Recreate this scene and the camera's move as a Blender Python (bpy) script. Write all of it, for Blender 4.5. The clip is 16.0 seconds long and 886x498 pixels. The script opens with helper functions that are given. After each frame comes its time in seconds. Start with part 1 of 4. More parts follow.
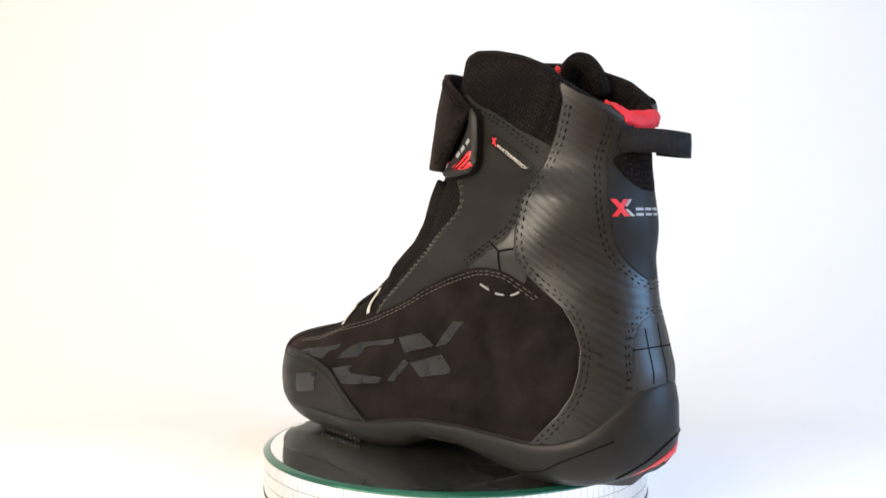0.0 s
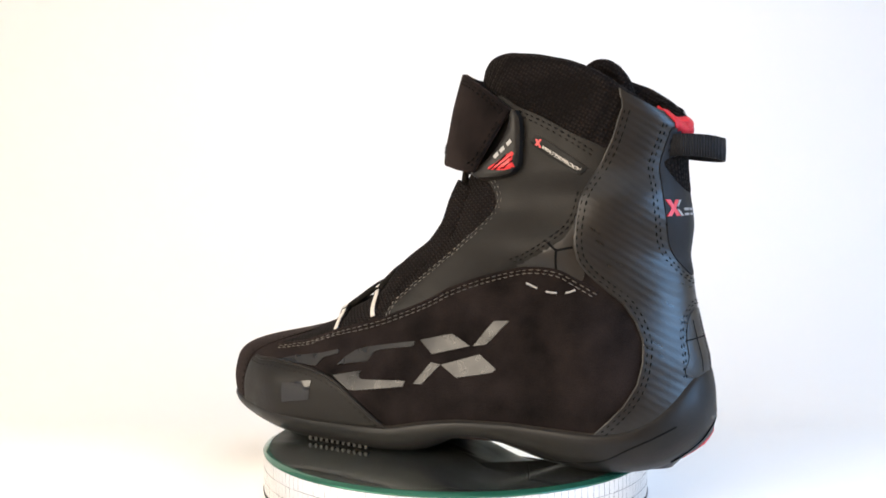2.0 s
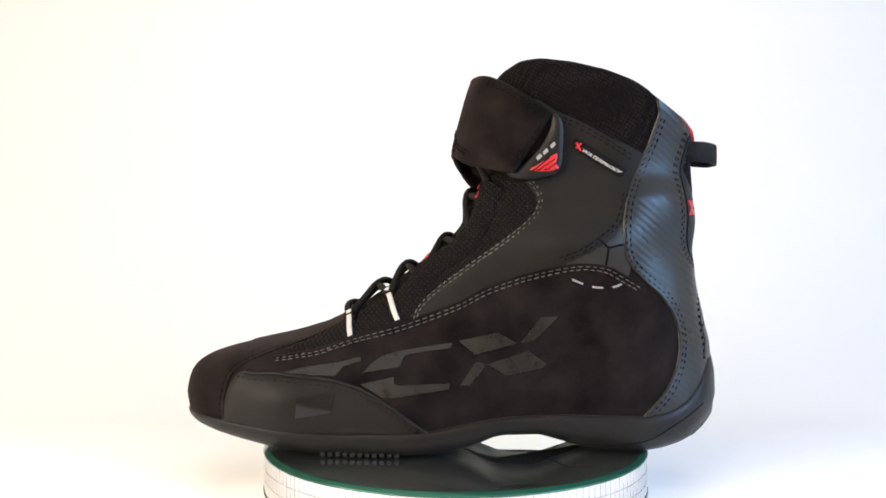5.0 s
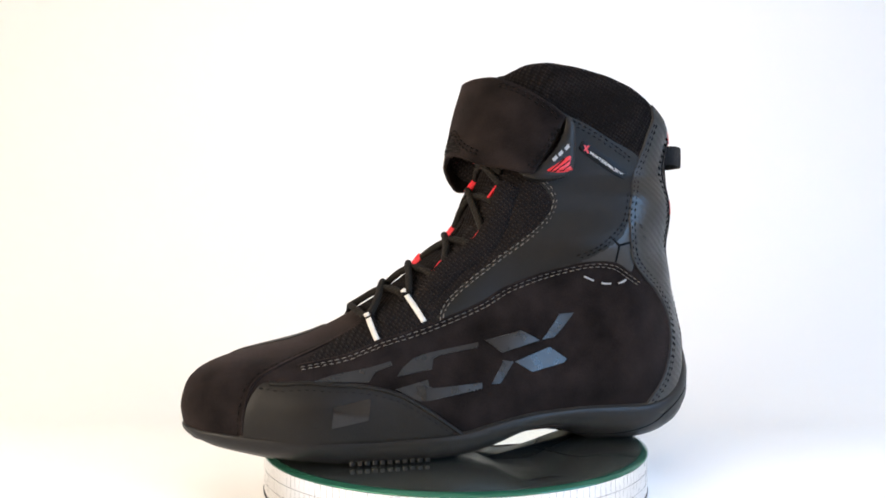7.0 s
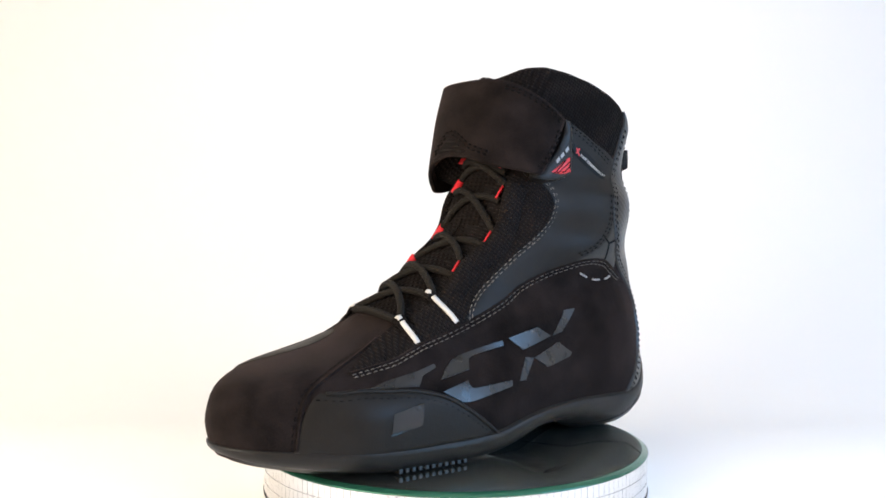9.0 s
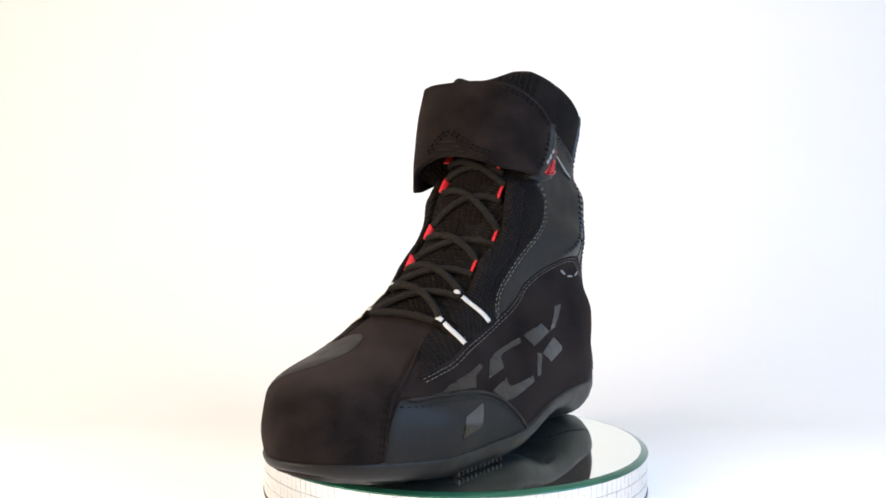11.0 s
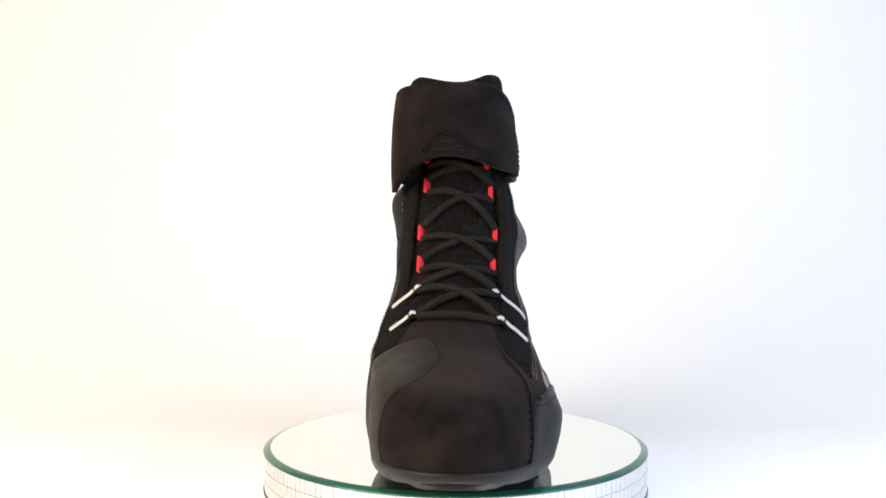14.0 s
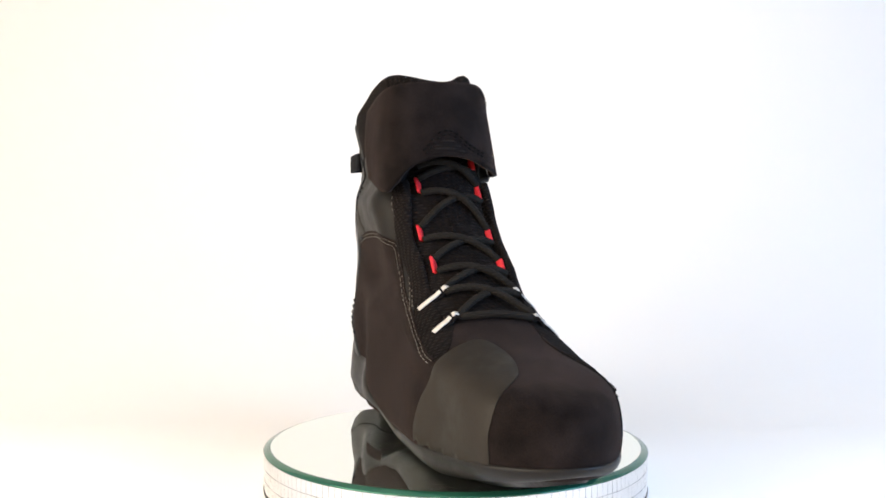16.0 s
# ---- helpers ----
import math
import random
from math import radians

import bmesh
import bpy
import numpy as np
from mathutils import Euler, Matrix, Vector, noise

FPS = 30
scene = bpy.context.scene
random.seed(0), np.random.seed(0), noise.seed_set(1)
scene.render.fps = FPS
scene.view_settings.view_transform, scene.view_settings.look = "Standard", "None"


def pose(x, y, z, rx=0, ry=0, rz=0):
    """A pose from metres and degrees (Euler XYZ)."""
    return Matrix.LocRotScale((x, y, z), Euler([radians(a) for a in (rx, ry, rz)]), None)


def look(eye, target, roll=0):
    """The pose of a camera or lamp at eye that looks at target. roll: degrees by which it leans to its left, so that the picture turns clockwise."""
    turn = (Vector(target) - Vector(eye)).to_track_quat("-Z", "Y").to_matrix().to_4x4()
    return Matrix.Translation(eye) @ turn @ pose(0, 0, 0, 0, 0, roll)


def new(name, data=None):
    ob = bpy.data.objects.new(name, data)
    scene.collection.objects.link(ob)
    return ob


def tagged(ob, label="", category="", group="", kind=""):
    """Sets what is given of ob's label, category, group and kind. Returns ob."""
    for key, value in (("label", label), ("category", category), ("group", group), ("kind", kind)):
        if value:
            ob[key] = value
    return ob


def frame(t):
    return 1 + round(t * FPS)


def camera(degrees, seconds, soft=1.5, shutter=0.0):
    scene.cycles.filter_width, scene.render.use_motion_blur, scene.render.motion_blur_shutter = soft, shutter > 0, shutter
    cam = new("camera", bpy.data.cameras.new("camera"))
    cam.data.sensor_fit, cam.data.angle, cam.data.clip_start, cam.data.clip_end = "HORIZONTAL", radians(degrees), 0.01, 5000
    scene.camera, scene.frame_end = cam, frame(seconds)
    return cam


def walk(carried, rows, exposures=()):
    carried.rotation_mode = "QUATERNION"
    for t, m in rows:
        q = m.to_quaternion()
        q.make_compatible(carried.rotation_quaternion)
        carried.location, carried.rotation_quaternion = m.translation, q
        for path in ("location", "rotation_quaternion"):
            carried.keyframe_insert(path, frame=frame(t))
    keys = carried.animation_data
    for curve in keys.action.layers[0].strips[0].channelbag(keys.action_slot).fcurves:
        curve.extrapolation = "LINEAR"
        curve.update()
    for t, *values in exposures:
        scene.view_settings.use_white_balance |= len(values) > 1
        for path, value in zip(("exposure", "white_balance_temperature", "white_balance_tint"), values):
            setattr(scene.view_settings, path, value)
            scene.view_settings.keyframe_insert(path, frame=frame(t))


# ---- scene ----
from mathutils.bvhtree import BVHTree
from mathutils.geometry import delaunay_2d_cdt

# ---------------------------------------------------------------- camera
cam = camera(47.2, 16.0, soft=1.7)
EYE = Vector((0.0, -0.5972, 0.1391))
VIEW = look(EYE, EYE + Vector((-0.01065, 0.99904, -0.0424)), 0.126)
walk(cam, [(0.0, VIEW), (16.0, VIEW)])

# ---------------------------------------------------------------- light
world = bpy.data.worlds.new("daylight")
scene.world = world
world.use_nodes = True
sky = world.node_tree.nodes.new("ShaderNodeTexSky")
sky.sky_type, sky.sun_disc, sky.sun_elevation, sky.sun_rotation = "NISHITA", False, radians(35), radians(120)
world.node_tree.links.new(sky.outputs[0], world.node_tree.nodes["Background"].inputs[0])
world.node_tree.nodes["Background"].inputs[1].default_value = 0.12
scene.view_settings.exposure = 0.0


def side_light(name, eye, target, wide, high, watts, colour):
    lamp = bpy.data.lights.new(name, "AREA")
    lamp.shape, lamp.size, lamp.size_y, lamp.energy, lamp.color = "RECTANGLE", wide, high, watts, colour
    ob = new(name, lamp)
    ob.matrix_world = look(eye, target)
    return ob


# cool daylight in the east window; a large warm lamp is added west as fill
side_light("side_light", (1.83, -1.08, 0.55), (0.0, -1.08, 0.55), 1.35, 1.1, 45, (0.24, 0.54, 1.0))
side_light("side_light", (-1.83, -1.80, 0.60), (0.0, -1.80, 0.60), 2.2, 1.3, 103, (1.0, 0.86, 0.69))


# ---------------------------------------------------------------- materials
def material(name, colour, rough=0.6, metal=0.0, spot=0.15, size=60.0, grain=0.0, grain_size=900.0, sheen=0.0, spec=0.5, rough_var=0.08):
    """Base colour with two scales of variation, and a fine relief."""
    m = bpy.data.materials.new(name)
    m.use_nodes = True
    t = m.node_tree
    b = t.nodes["Principled BSDF"]
    b.inputs["Metallic"].default_value = metal
    b.inputs["Specular IOR Level"].default_value = spec
    b.inputs["Sheen Weight"].default_value = sheen
    b.inputs["Sheen Roughness"].default_value = 0.45
    b.inputs["Sheen Tint"].default_value = (1.0, 0.74, 0.66, 1.0)
    co = t.nodes.new("ShaderNodeTexCoord")

    def noise_node(scale, detail):
        n = t.nodes.new("ShaderNodeTexNoise")
        n.inputs["Scale"].default_value, n.inputs["Detail"].default_value = scale, detail
        t.links.new(co.outputs["Object"], n.inputs["Vector"])
        return n
    big, fine = noise_node(size, 3), noise_node(grain_size, 2)
    add = t.nodes.new("ShaderNodeMath")
    add.operation = "MULTIPLY_ADD"
    t.links.new(fine.outputs["Fac"], add.inputs[0])
    add.inputs[1].default_value = 0.4
    t.links.new(big.outputs["Fac"], add.inputs[2])
    ramp = t.nodes.new("ShaderNodeMapRange")
    ramp.inputs[1].default_value, ramp.inputs[2].default_value = 0.4, 1.0
    ramp.inputs[3].default_value, ramp.inputs[4].default_value = 1 - spot, 1 + spot
    t.links.new(add.outputs[0], ramp.inputs[0])
    mul = t.nodes.new("ShaderNodeVectorMath")
    mul.operation = "SCALE"
    mul.inputs[0].default_value = colour
    t.links.new(ramp.outputs[0], mul.inputs["Scale"])
    t.links.new(mul.outputs[0], b.inputs["Base Color"])
    rr = t.nodes.new("ShaderNodeMapRange")
    rr.inputs[1].default_value, rr.inputs[2].default_value = 0.3, 0.7
    rr.inputs[3].default_value, rr.inputs[4].default_value = max(0.0, rough - rough_var), min(1.0, rough + rough_var)
    t.links.new(big.outputs["Fac"], rr.inputs[0])
    t.links.new(rr.outputs[0], b.inputs["Roughness"])
    if grain:
        bump = t.nodes.new("ShaderNodeBump")
        bump.inputs["Strength"].default_value, bump.inputs["Distance"].default_value = grain, 0.0006
        t.links.new(fine.outputs["Fac"], bump.inputs["Height"])
        t.links.new(bump.outputs[0], b.inputs["Normal"])
    return m


def weave(m, scale, axis_mix, strength, distance=0.0006, kind="wave", tone=0.0, gloss=0.0):
    """Adds a woven or honeycomb relief to a material; tone: how much darker the colour is in the hollows, gloss: how
    much the yarns differ in roughness.
    """
    t = m.node_tree
    b = t.nodes["Principled BSDF"]
    co = t.nodes.new("ShaderNodeTexCoord")
    mp = t.nodes.new("ShaderNodeMapping")
    mp.inputs["Rotation"].default_value = [radians(a) for a in axis_mix]
    t.links.new(co.outputs["Object"], mp.inputs["Vector"])
    bump = t.nodes.new("ShaderNodeBump")
    bump.inputs["Strength"].default_value, bump.inputs["Distance"].default_value = strength, distance
    if kind == "wave":
        w1, w2 = t.nodes.new("ShaderNodeTexWave"), t.nodes.new("ShaderNodeTexWave")
        w1.bands_direction, w2.bands_direction = "X", "Z"
        mix = t.nodes.new("ShaderNodeMath")
        mix.operation = "MULTIPLY"
        for w, k in ((w1, 1.0), (w2, 1.0)):
            w.inputs["Scale"].default_value = scale * k
            w.inputs["Distortion"].default_value = 0.3
            t.links.new(mp.outputs[0], w.inputs["Vector"])
        t.links.new(w1.outputs["Fac"], mix.inputs[0])
        t.links.new(w2.outputs["Fac"], mix.inputs[1])
        t.links.new(mix.outputs[0], bump.inputs["Height"])
    elif kind == "twill":
        w1 = t.nodes.new("ShaderNodeTexWave")
        w1.bands_direction = "X"
        w1.inputs["Scale"].default_value, w1.inputs["Distortion"].default_value = scale, 0.6
        w1.inputs["Detail Scale"].default_value = 4
        t.links.new(mp.outputs[0], w1.inputs["Vector"])
        t.links.new(w1.outputs["Fac"], bump.inputs["Height"])
    else:
        v = t.nodes.new("ShaderNodeTexVoronoi")
        v.inputs["Scale"].default_value, v.inputs["Randomness"].default_value = scale, 0.25
        t.links.new(mp.outputs[0], v.inputs["Vector"])
        t.links.new(v.outputs["Distance"], bump.inputs["Height"])
        bump.invert = True
    height = bump.inputs["Height"].links[0].from_socket
    if tone:
        span = t.nodes.new("ShaderNodeMapRange")
        span.inputs[2].default_value = 0.6 if kind == "cells" else 1.0
        span.inputs[3].default_value, span.inputs[4].default_value = (1 + tone, 1 - tone) if kind == "cells" else (1 - tone, 1 + tone)
        t.links.new(height, span.inputs[0])
        toned = t.nodes.new("ShaderNodeVectorMath")
        toned.operation = "SCALE"
        t.links.new(b.inputs["Base Color"].links[0].from_socket, toned.inputs[0])
        t.links.new(span.outputs[0], toned.inputs["Scale"])
        t.links.new(toned.outputs[0], b.inputs["Base Color"])
    if gloss:
        wear = t.nodes.new("ShaderNodeMath")
        wear.operation = "MULTIPLY_ADD"
        wear.inputs[1].default_value = gloss
        t.links.new(height, wear.inputs[0])
        t.links.new(b.inputs["Roughness"].links[0].from_socket, wear.inputs[2])
        t.links.new(wear.outputs[0], b.inputs["Roughness"])
    old = b.inputs["Normal"].links
    if old:
        t.links.new(old[0].from_socket, bump.inputs["Normal"])
    t.links.new(bump.outputs[0], b.inputs["Normal"])
    return m


SUEDE = material("black_suede", (0.0106, 0.0080, 0.0076), 0.95, spot=0.9, size=52, grain=0.6, grain_size=1500, sheen=0.06, spec=0.06)
LEATHER = material("smooth_black_leather", (0.0112, 0.0099, 0.0084), 0.52, spot=0.2, grain=0.22, grain_size=1100, spec=0.165)
TWILL = weave(material("carbon_pattern_leather", (0.0080, 0.0074, 0.0068), 0.32, spot=0.1, grain=0.10, grain_size=1400, spec=0.43), 92, (0, -52, 0), 0.13, 0.0005, "twill", 0.15, 0.08)
TEXTILE = weave(material("black_knit_textile", (0.0135, 0.0110, 0.0104), 0.92, spot=0.3, spec=0.08), 150, (0, 40, 0), 0.9, 0.0010, "wave", 0.4)
HONEY = weave(material("black_air_mesh", (0.0105, 0.0084, 0.0077), 0.9, spot=0.2, spec=0.08, sheen=0.015), 520, (0, 30, 0), 1.0, 0.0012, "cells", 0.65)
RUBBER = material("black_rubber", (0.0108, 0.0097, 0.0087), 0.42, spot=0.15, size=80, grain=0.10, grain_size=700, spec=0.22)
WHITE_WALL = material("white_paint", (0.86, 0.85, 0.815), 0.8, spot=0.015, size=2.0, grain=0.05, grain_size=200, spec=0.2)
SWEEP = material("white_paper", (0.87, 0.85, 0.825), 0.7, spot=0.01, size=3.0, spec=0.2)
MIRROR = material("silver_mirror", (0.80, 0.84, 0.785), 0.03, metal=0.97, spot=0.01, rough_var=0.015)
GLASS_EDGE = material("green_glass_edge", (0.026, 0.135, 0.085), 0.10, metal=0.45, spot=0.1, spec=0.5)
TILE = material("mirror_tile", (0.80, 0.80, 0.80), 0.08, metal=1.0, spot=0.05, size=300)
DARK = material("dark_grout", (0.03, 0.03, 0.03), 0.7)
GROUT = material("grey_grout", (0.22, 0.21, 0.20), 0.7)
RED = material("red_textile", (0.62, 0.012, 0.022), 0.6, spot=0.15, size=400, grain=0.3, grain_size=2500)
RED_RUBBER = material("red_rubber", (0.60, 0.015, 0.02), 0.4, spot=0.1, size=300)
WHITE_TAPE = material("white_reflective_tape", (0.60, 0.57, 0.52), 0.45, spot=0.1, size=500, grain=0.2, grain_size=3000)
SILVER = material("silver_print", (0.30, 0.30, 0.30), 0.4, spot=0.1, size=400)
THREAD = material("grey_thread", (0.155, 0.14, 0.12), 0.7, spot=0.4, size=700)
BLACK_THREAD = material("black_thread", (0.004, 0.004, 0.004), 0.8, spot=0.2, size=700, spec=0.08)
LACE = weave(material("black_lace_cord", (0.016, 0.0138, 0.0115), 0.85, spot=0.2, size=300, spec=0.12), 260, (0, 45, 0), 0.8, 0.0006)
FILM = material("glossy_black_film", (0.011, 0.0102, 0.0095), 0.30, spot=0.25, size=120, spec=0.39, rough_var=0.08)
INSERT = material("glossy_moulded_insert", (0.014, 0.0125, 0.0105), 0.36, spot=0.2, size=150, grain=0.1, spec=0.38)
GLOSS = material("polished_black_plastic", (0.006, 0.006, 0.007), 0.11, spot=0.1, spec=0.45, rough_var=0.03)
GREY_SYNTH = material("grey_synthetic_leather", (0.0195, 0.0160, 0.0120), 0.55, spot=0.15, size=90, grain=0.12, grain_size=1000, spec=0.2)
WEBBING = weave(material("black_webbing", (0.010, 0.010, 0.011), 0.7, spot=0.15, spec=0.15), 300, (0, 0, 0), 0.7, 0.0005, "twill")


# ---------------------------------------------------------------- mesh helpers
def part(name, bm, mat, parent, label="", smooth=True):
    me = bpy.data.meshes.new(name)
    bmesh.ops.recalc_face_normals(bm, faces=bm.faces)
    bm.to_mesh(me)
    bm.free()
    me.materials.append(mat)
    for f in me.polygons:
        f.use_smooth = smooth
    ob = new(name, me)
    ob.parent = parent
    return tagged(ob, label)


def loft(rings, closed=True, cap_start=False, cap_end=False):
    """A mesh through rings of equally many points."""
    bm = bmesh.new()
    vs = [[bm.verts.new(q) for q in ring] for ring in rings]
    n = len(rings[0])
    for a, b in zip(vs, vs[1:]):
        for i in range(n if closed else n - 1):
            j = (i + 1) % n
            bm.faces.new((a[i], a[j], b[j], b[i]))
    if cap_start:
        bm.faces.new(vs[0][::-1])
    if cap_end:
        bm.faces.new(vs[-1])
    return bm


def box(bm, x0, x1, y0, y1, z0, z1):
    vs = [bm.verts.new((x, y, z)) for x in (x0, x1) for y in (y0, y1) for z in (z0, z1)]
    for q in ((0, 1, 3, 2), (4, 6, 7, 5), (0, 4, 5, 1), (2, 3, 7, 6), (0, 2, 6, 4), (1, 5, 7, 3)):
        bm.faces.new([vs[i] for i in q])
    return bm


def tube(points, radius, sides=8, flat=1.0):
    """A cord along points."""
    pts = [Vector(q) for q in points]
    rings, side = [], None
    for i, q in enumerate(pts):
        d = (pts[min(i + 1, len(pts) - 1)] - pts[max(i - 1, 0)]).normalized()
        side = (side or d.orthogonal()) - d * d.dot(side or d.orthogonal())
        side.normalize()
        up = d.cross(side)
        rings.append([q + radius * (math.cos(k) * side + flat * math.sin(k) * up) for k in np.linspace(0, 2 * math.pi, sides, endpoint=False)])
    return loft(rings, True, True, True)


def table(pairs, smooth=4):
    """A smooth curve through (x, value) pairs."""
    xs = np.array([q[0] for q in pairs], float)
    ys = np.array([q[1] for q in pairs], float)
    g = np.linspace(xs[0], xs[-1], 800)
    v = np.interp(g, xs, ys)
    k = max(1, int(smooth / (xs[-1] - xs[0]) * 800))
    if k > 1:
        pad = np.concatenate([2 * v[0] - v[k:0:-1], v, 2 * v[-1] - v[-2:-k - 2:-1]])
        ker = np.hanning(2 * k + 1)
        v = np.convolve(pad, ker / ker.sum(), "same")[k:-k]
    return lambda q: np.interp(q, g, v)


# ---------------------------------------------------------------- room
def panel_wall(name, bm, label, mat=WHITE_WALL):
    me = bpy.data.meshes.new(name)
    bm.to_mesh(me)
    bm.free()
    me.materials.append(mat)
    return tagged(new(name, me), label, "wall", kind="structure")


def walls():
    z0, z1, x1, y0, y1 = -0.78, 1.72, 1.8, -3.4, 1.25
    panel_wall("wall_north", box(bmesh.new(), -x1 - 0.1, x1 + 0.1, y1, y1 + 0.1, z0, z1), "plain white painted wall behind the table")
    # unseen; its brown is set for warm fill and reflections from behind the camera
    panel_wall("wall_south", box(bmesh.new(), -x1 - 0.1, x1 + 0.1, y0 - 0.1, y0, z0, z1), "plain wall out of view at the far end, brown for the warm fill",
               material("fill_brown", (0.42, 0.33, 0.25), 0.8, spot=0.05, size=2.0))
    # east: opening of the window; west: opening added only for the warm lamp
    for name, x0, (a, b, c, d) in (("wall_east", x1, (-1.76, -0.4, 0.0, 1.1)), ("wall_west", -x1 - 0.1, (-2.9, -0.7, -0.05, 1.25))):
        bm = bmesh.new()
        box(bm, x0, x0 + 0.1, y0, a, z0, z1)
        box(bm, x0, x0 + 0.1, b, y1, z0, z1)
        box(bm, x0, x0 + 0.1, a, b, z0, c)
        box(bm, x0, x0 + 0.1, a, b, d, z1)
        panel_wall(name, bm, "white painted wall out of view, open for a side lamp")
    tagged(panel_wall("ceiling", box(bmesh.new(), -x1 - 0.1, x1 + 0.1, y0 - 0.1, y1 + 0.1, z1, z1 + 0.1), "plain white ceiling"), category="ceiling")
    tagged(panel_wall("floor", box(bmesh.new(), -x1 - 0.1, x1 + 0.1, y0 - 0.1, y1 + 0.1, z0 - 0.1, z0), "light wooden floor of the room",
                      material("light_wood_floor", (0.40, 0.28, 0.18), 0.5)), category="floor")


DRUM = 0.0225
BASE = -0.0020 - DRUM


def sweep():
    """White paper that lies on the table and curves up behind it."""
    prof = [(-0.24, BASE), (0.16, BASE)]
    prof += [(0.16 + 0.9 * math.sin(a), BASE + 0.9 - 0.9 * math.cos(a)) for a in np.linspace(0.06, math.pi / 2, 24)]
    prof += [(1.06, 1.5)]
    rings = [[(-1.5, y, z), (1.5, y, z), (1.5, y + 0.002, z - 0.002), (-1.5, y + 0.002, z - 0.002)] for y, z in prof]
    return tagged(part("backdrop", loft(rings, True, True, True), SWEEP, None), "seamless white paper sweep on a table top", "backdrop", kind="structure")


def work_table():
    t = tagged(new("table"), "plain white table under the paper sweep", "table")
    top = BASE - 0.004
    part("tabletop", box(bmesh.new(), -1.4, 1.4, -0.24, 0.6, top - 0.03, top), WHITE_WALL, t, smooth=False)
    for x in (-1.3, 1.3):
        for y in (-0.18, 0.5):
            part("leg", box(bmesh.new(), x - 0.03, x + 0.03, y - 0.03, y + 0.03, -0.78, top - 0.03), WHITE_WALL, t, smooth=False)
    return t


walls()
sweep()
work_table()


# ---------------------------------------------------------------- turntable
R_DISC, R_FLAT = 0.1124, 0.1083


def ring_of(r, z, n=192):
    return [(r * math.cos(a), r * math.sin(a), z) for a in np.linspace(0, 2 * math.pi, n, endpoint=False)]


def turntable():
    t = tagged(new("turntable"), "round mirror-topped display turntable with a mosaic mirror rim", "turntable")
    part("mirror", loft([ring_of(R_FLAT, -0.0018), ring_of(R_FLAT, 0.0)], True, True, True), MIRROR, t, "flat silver mirror plate", smooth=False)
    part("bevel", loft([ring_of(R_FLAT + 0.0001, -0.0021), ring_of(R_FLAT + 0.0001, 0.0), ring_of(R_FLAT + 0.0006, -0.0001),
                        ring_of(R_DISC - 0.0005, -0.0013), ring_of(R_DISC, -0.0017), ring_of(R_DISC - 0.0002, -0.0021)]), GLASS_EDGE, t, "bevelled green glass edge")
    r = R_DISC - 0.0012
    part("drum", loft([ring_of(r, BASE + 0.0004), ring_of(r, -0.0022)], True, True, True), GROUT, t, "grey grout drum", smooth=False)
    part("base_trim", loft([ring_of(r + 0.0008, BASE), ring_of(r + 0.0012, BASE + 0.0002), ring_of(r + 0.0012, BASE + 0.0012), ring_of(r, BASE + 0.0014)], True, True, False), DARK, t, "thin dark rim at the foot")
    return t, r


TURNTABLE, R_DRUM = turntable()

# ---------------------------------------------------------------- boot shape, in millimetres: x to the toe, y to the logo side
x_front = table([(0, 130), (8, 145.2), (15, 153), (20, 155.1), (30, 157.3), (38, 155.6), (45, 153.0), (50, 147.5), (54, 139), (57, 128), (60, 113), (63, 97.5), (66, 86), (70, 76), (74, 68), (82, 52), (95, 33), (105, 20.5), (115, 5), (127, -5.5), (140, -10), (154, -17), (170, -20), (190, -21), (205, -23), (226, -27)], 6)
x_back = table([(0, -136.5), (8, -145), (17, -149.6), (30, -150.8), (40, -150.6), (50, -149), (60, -148.5), (70, -145.5), (85, -142.2), (100, -140), (113, -137.2), (130, -139.3), (150, -136.3), (165, -135.2), (180, -137.7), (195, -141.8), (226, -139)], 6)
r_front = table([(0, 64), (40, 65.7), (50, 57.1), (60, 51), (75, 40.9), (100, 37.9), (130, 28.8), (160, 27.5), (226, 30)], 8)
r_back = table([(0, 48.7), (100, 59.3), (160, 45.8), (226, 32.3)], 8)
LEVELS = np.array([0, 33, 70, 95, 117, 141, 160, 200, 226])
LAT = [table(q, 25) for q in (
    [(-155, 39.7), (-100, 37), (-55, 41), (-20, 48.8), (20, 57), (60, 54.6), (90, 51.8), (120, 46.2), (165, 42.8)],
    [(-155, 40.2), (-100, 42.2), (-55, 48), (-20, 52.8), (20, 57), (60, 55.2), (90, 57), (120, 44.2), (165, 41.1)],
    [(-155, 37.3), (-100, 45.6), (-55, 42.5), (-20, 45.5), (20, 40), (60, 44.3), (90, 32.4), (165, 44.3)],
    [(-155, 36.9), (-60, 37.1), (-20, 36.6), (165, 34.7)],
    [(-155, 27.1), (-70, 46.2), (-20, 36.2), (165, 33.5)],
    [(-155, 39.9), (-60, 35.1), (0, 34.3)],
    [(-155, 27), (0, 32.4)],
    [(-155, 31.9), (0, 29.8)],
    [(-155, 28), (0, 28)])]
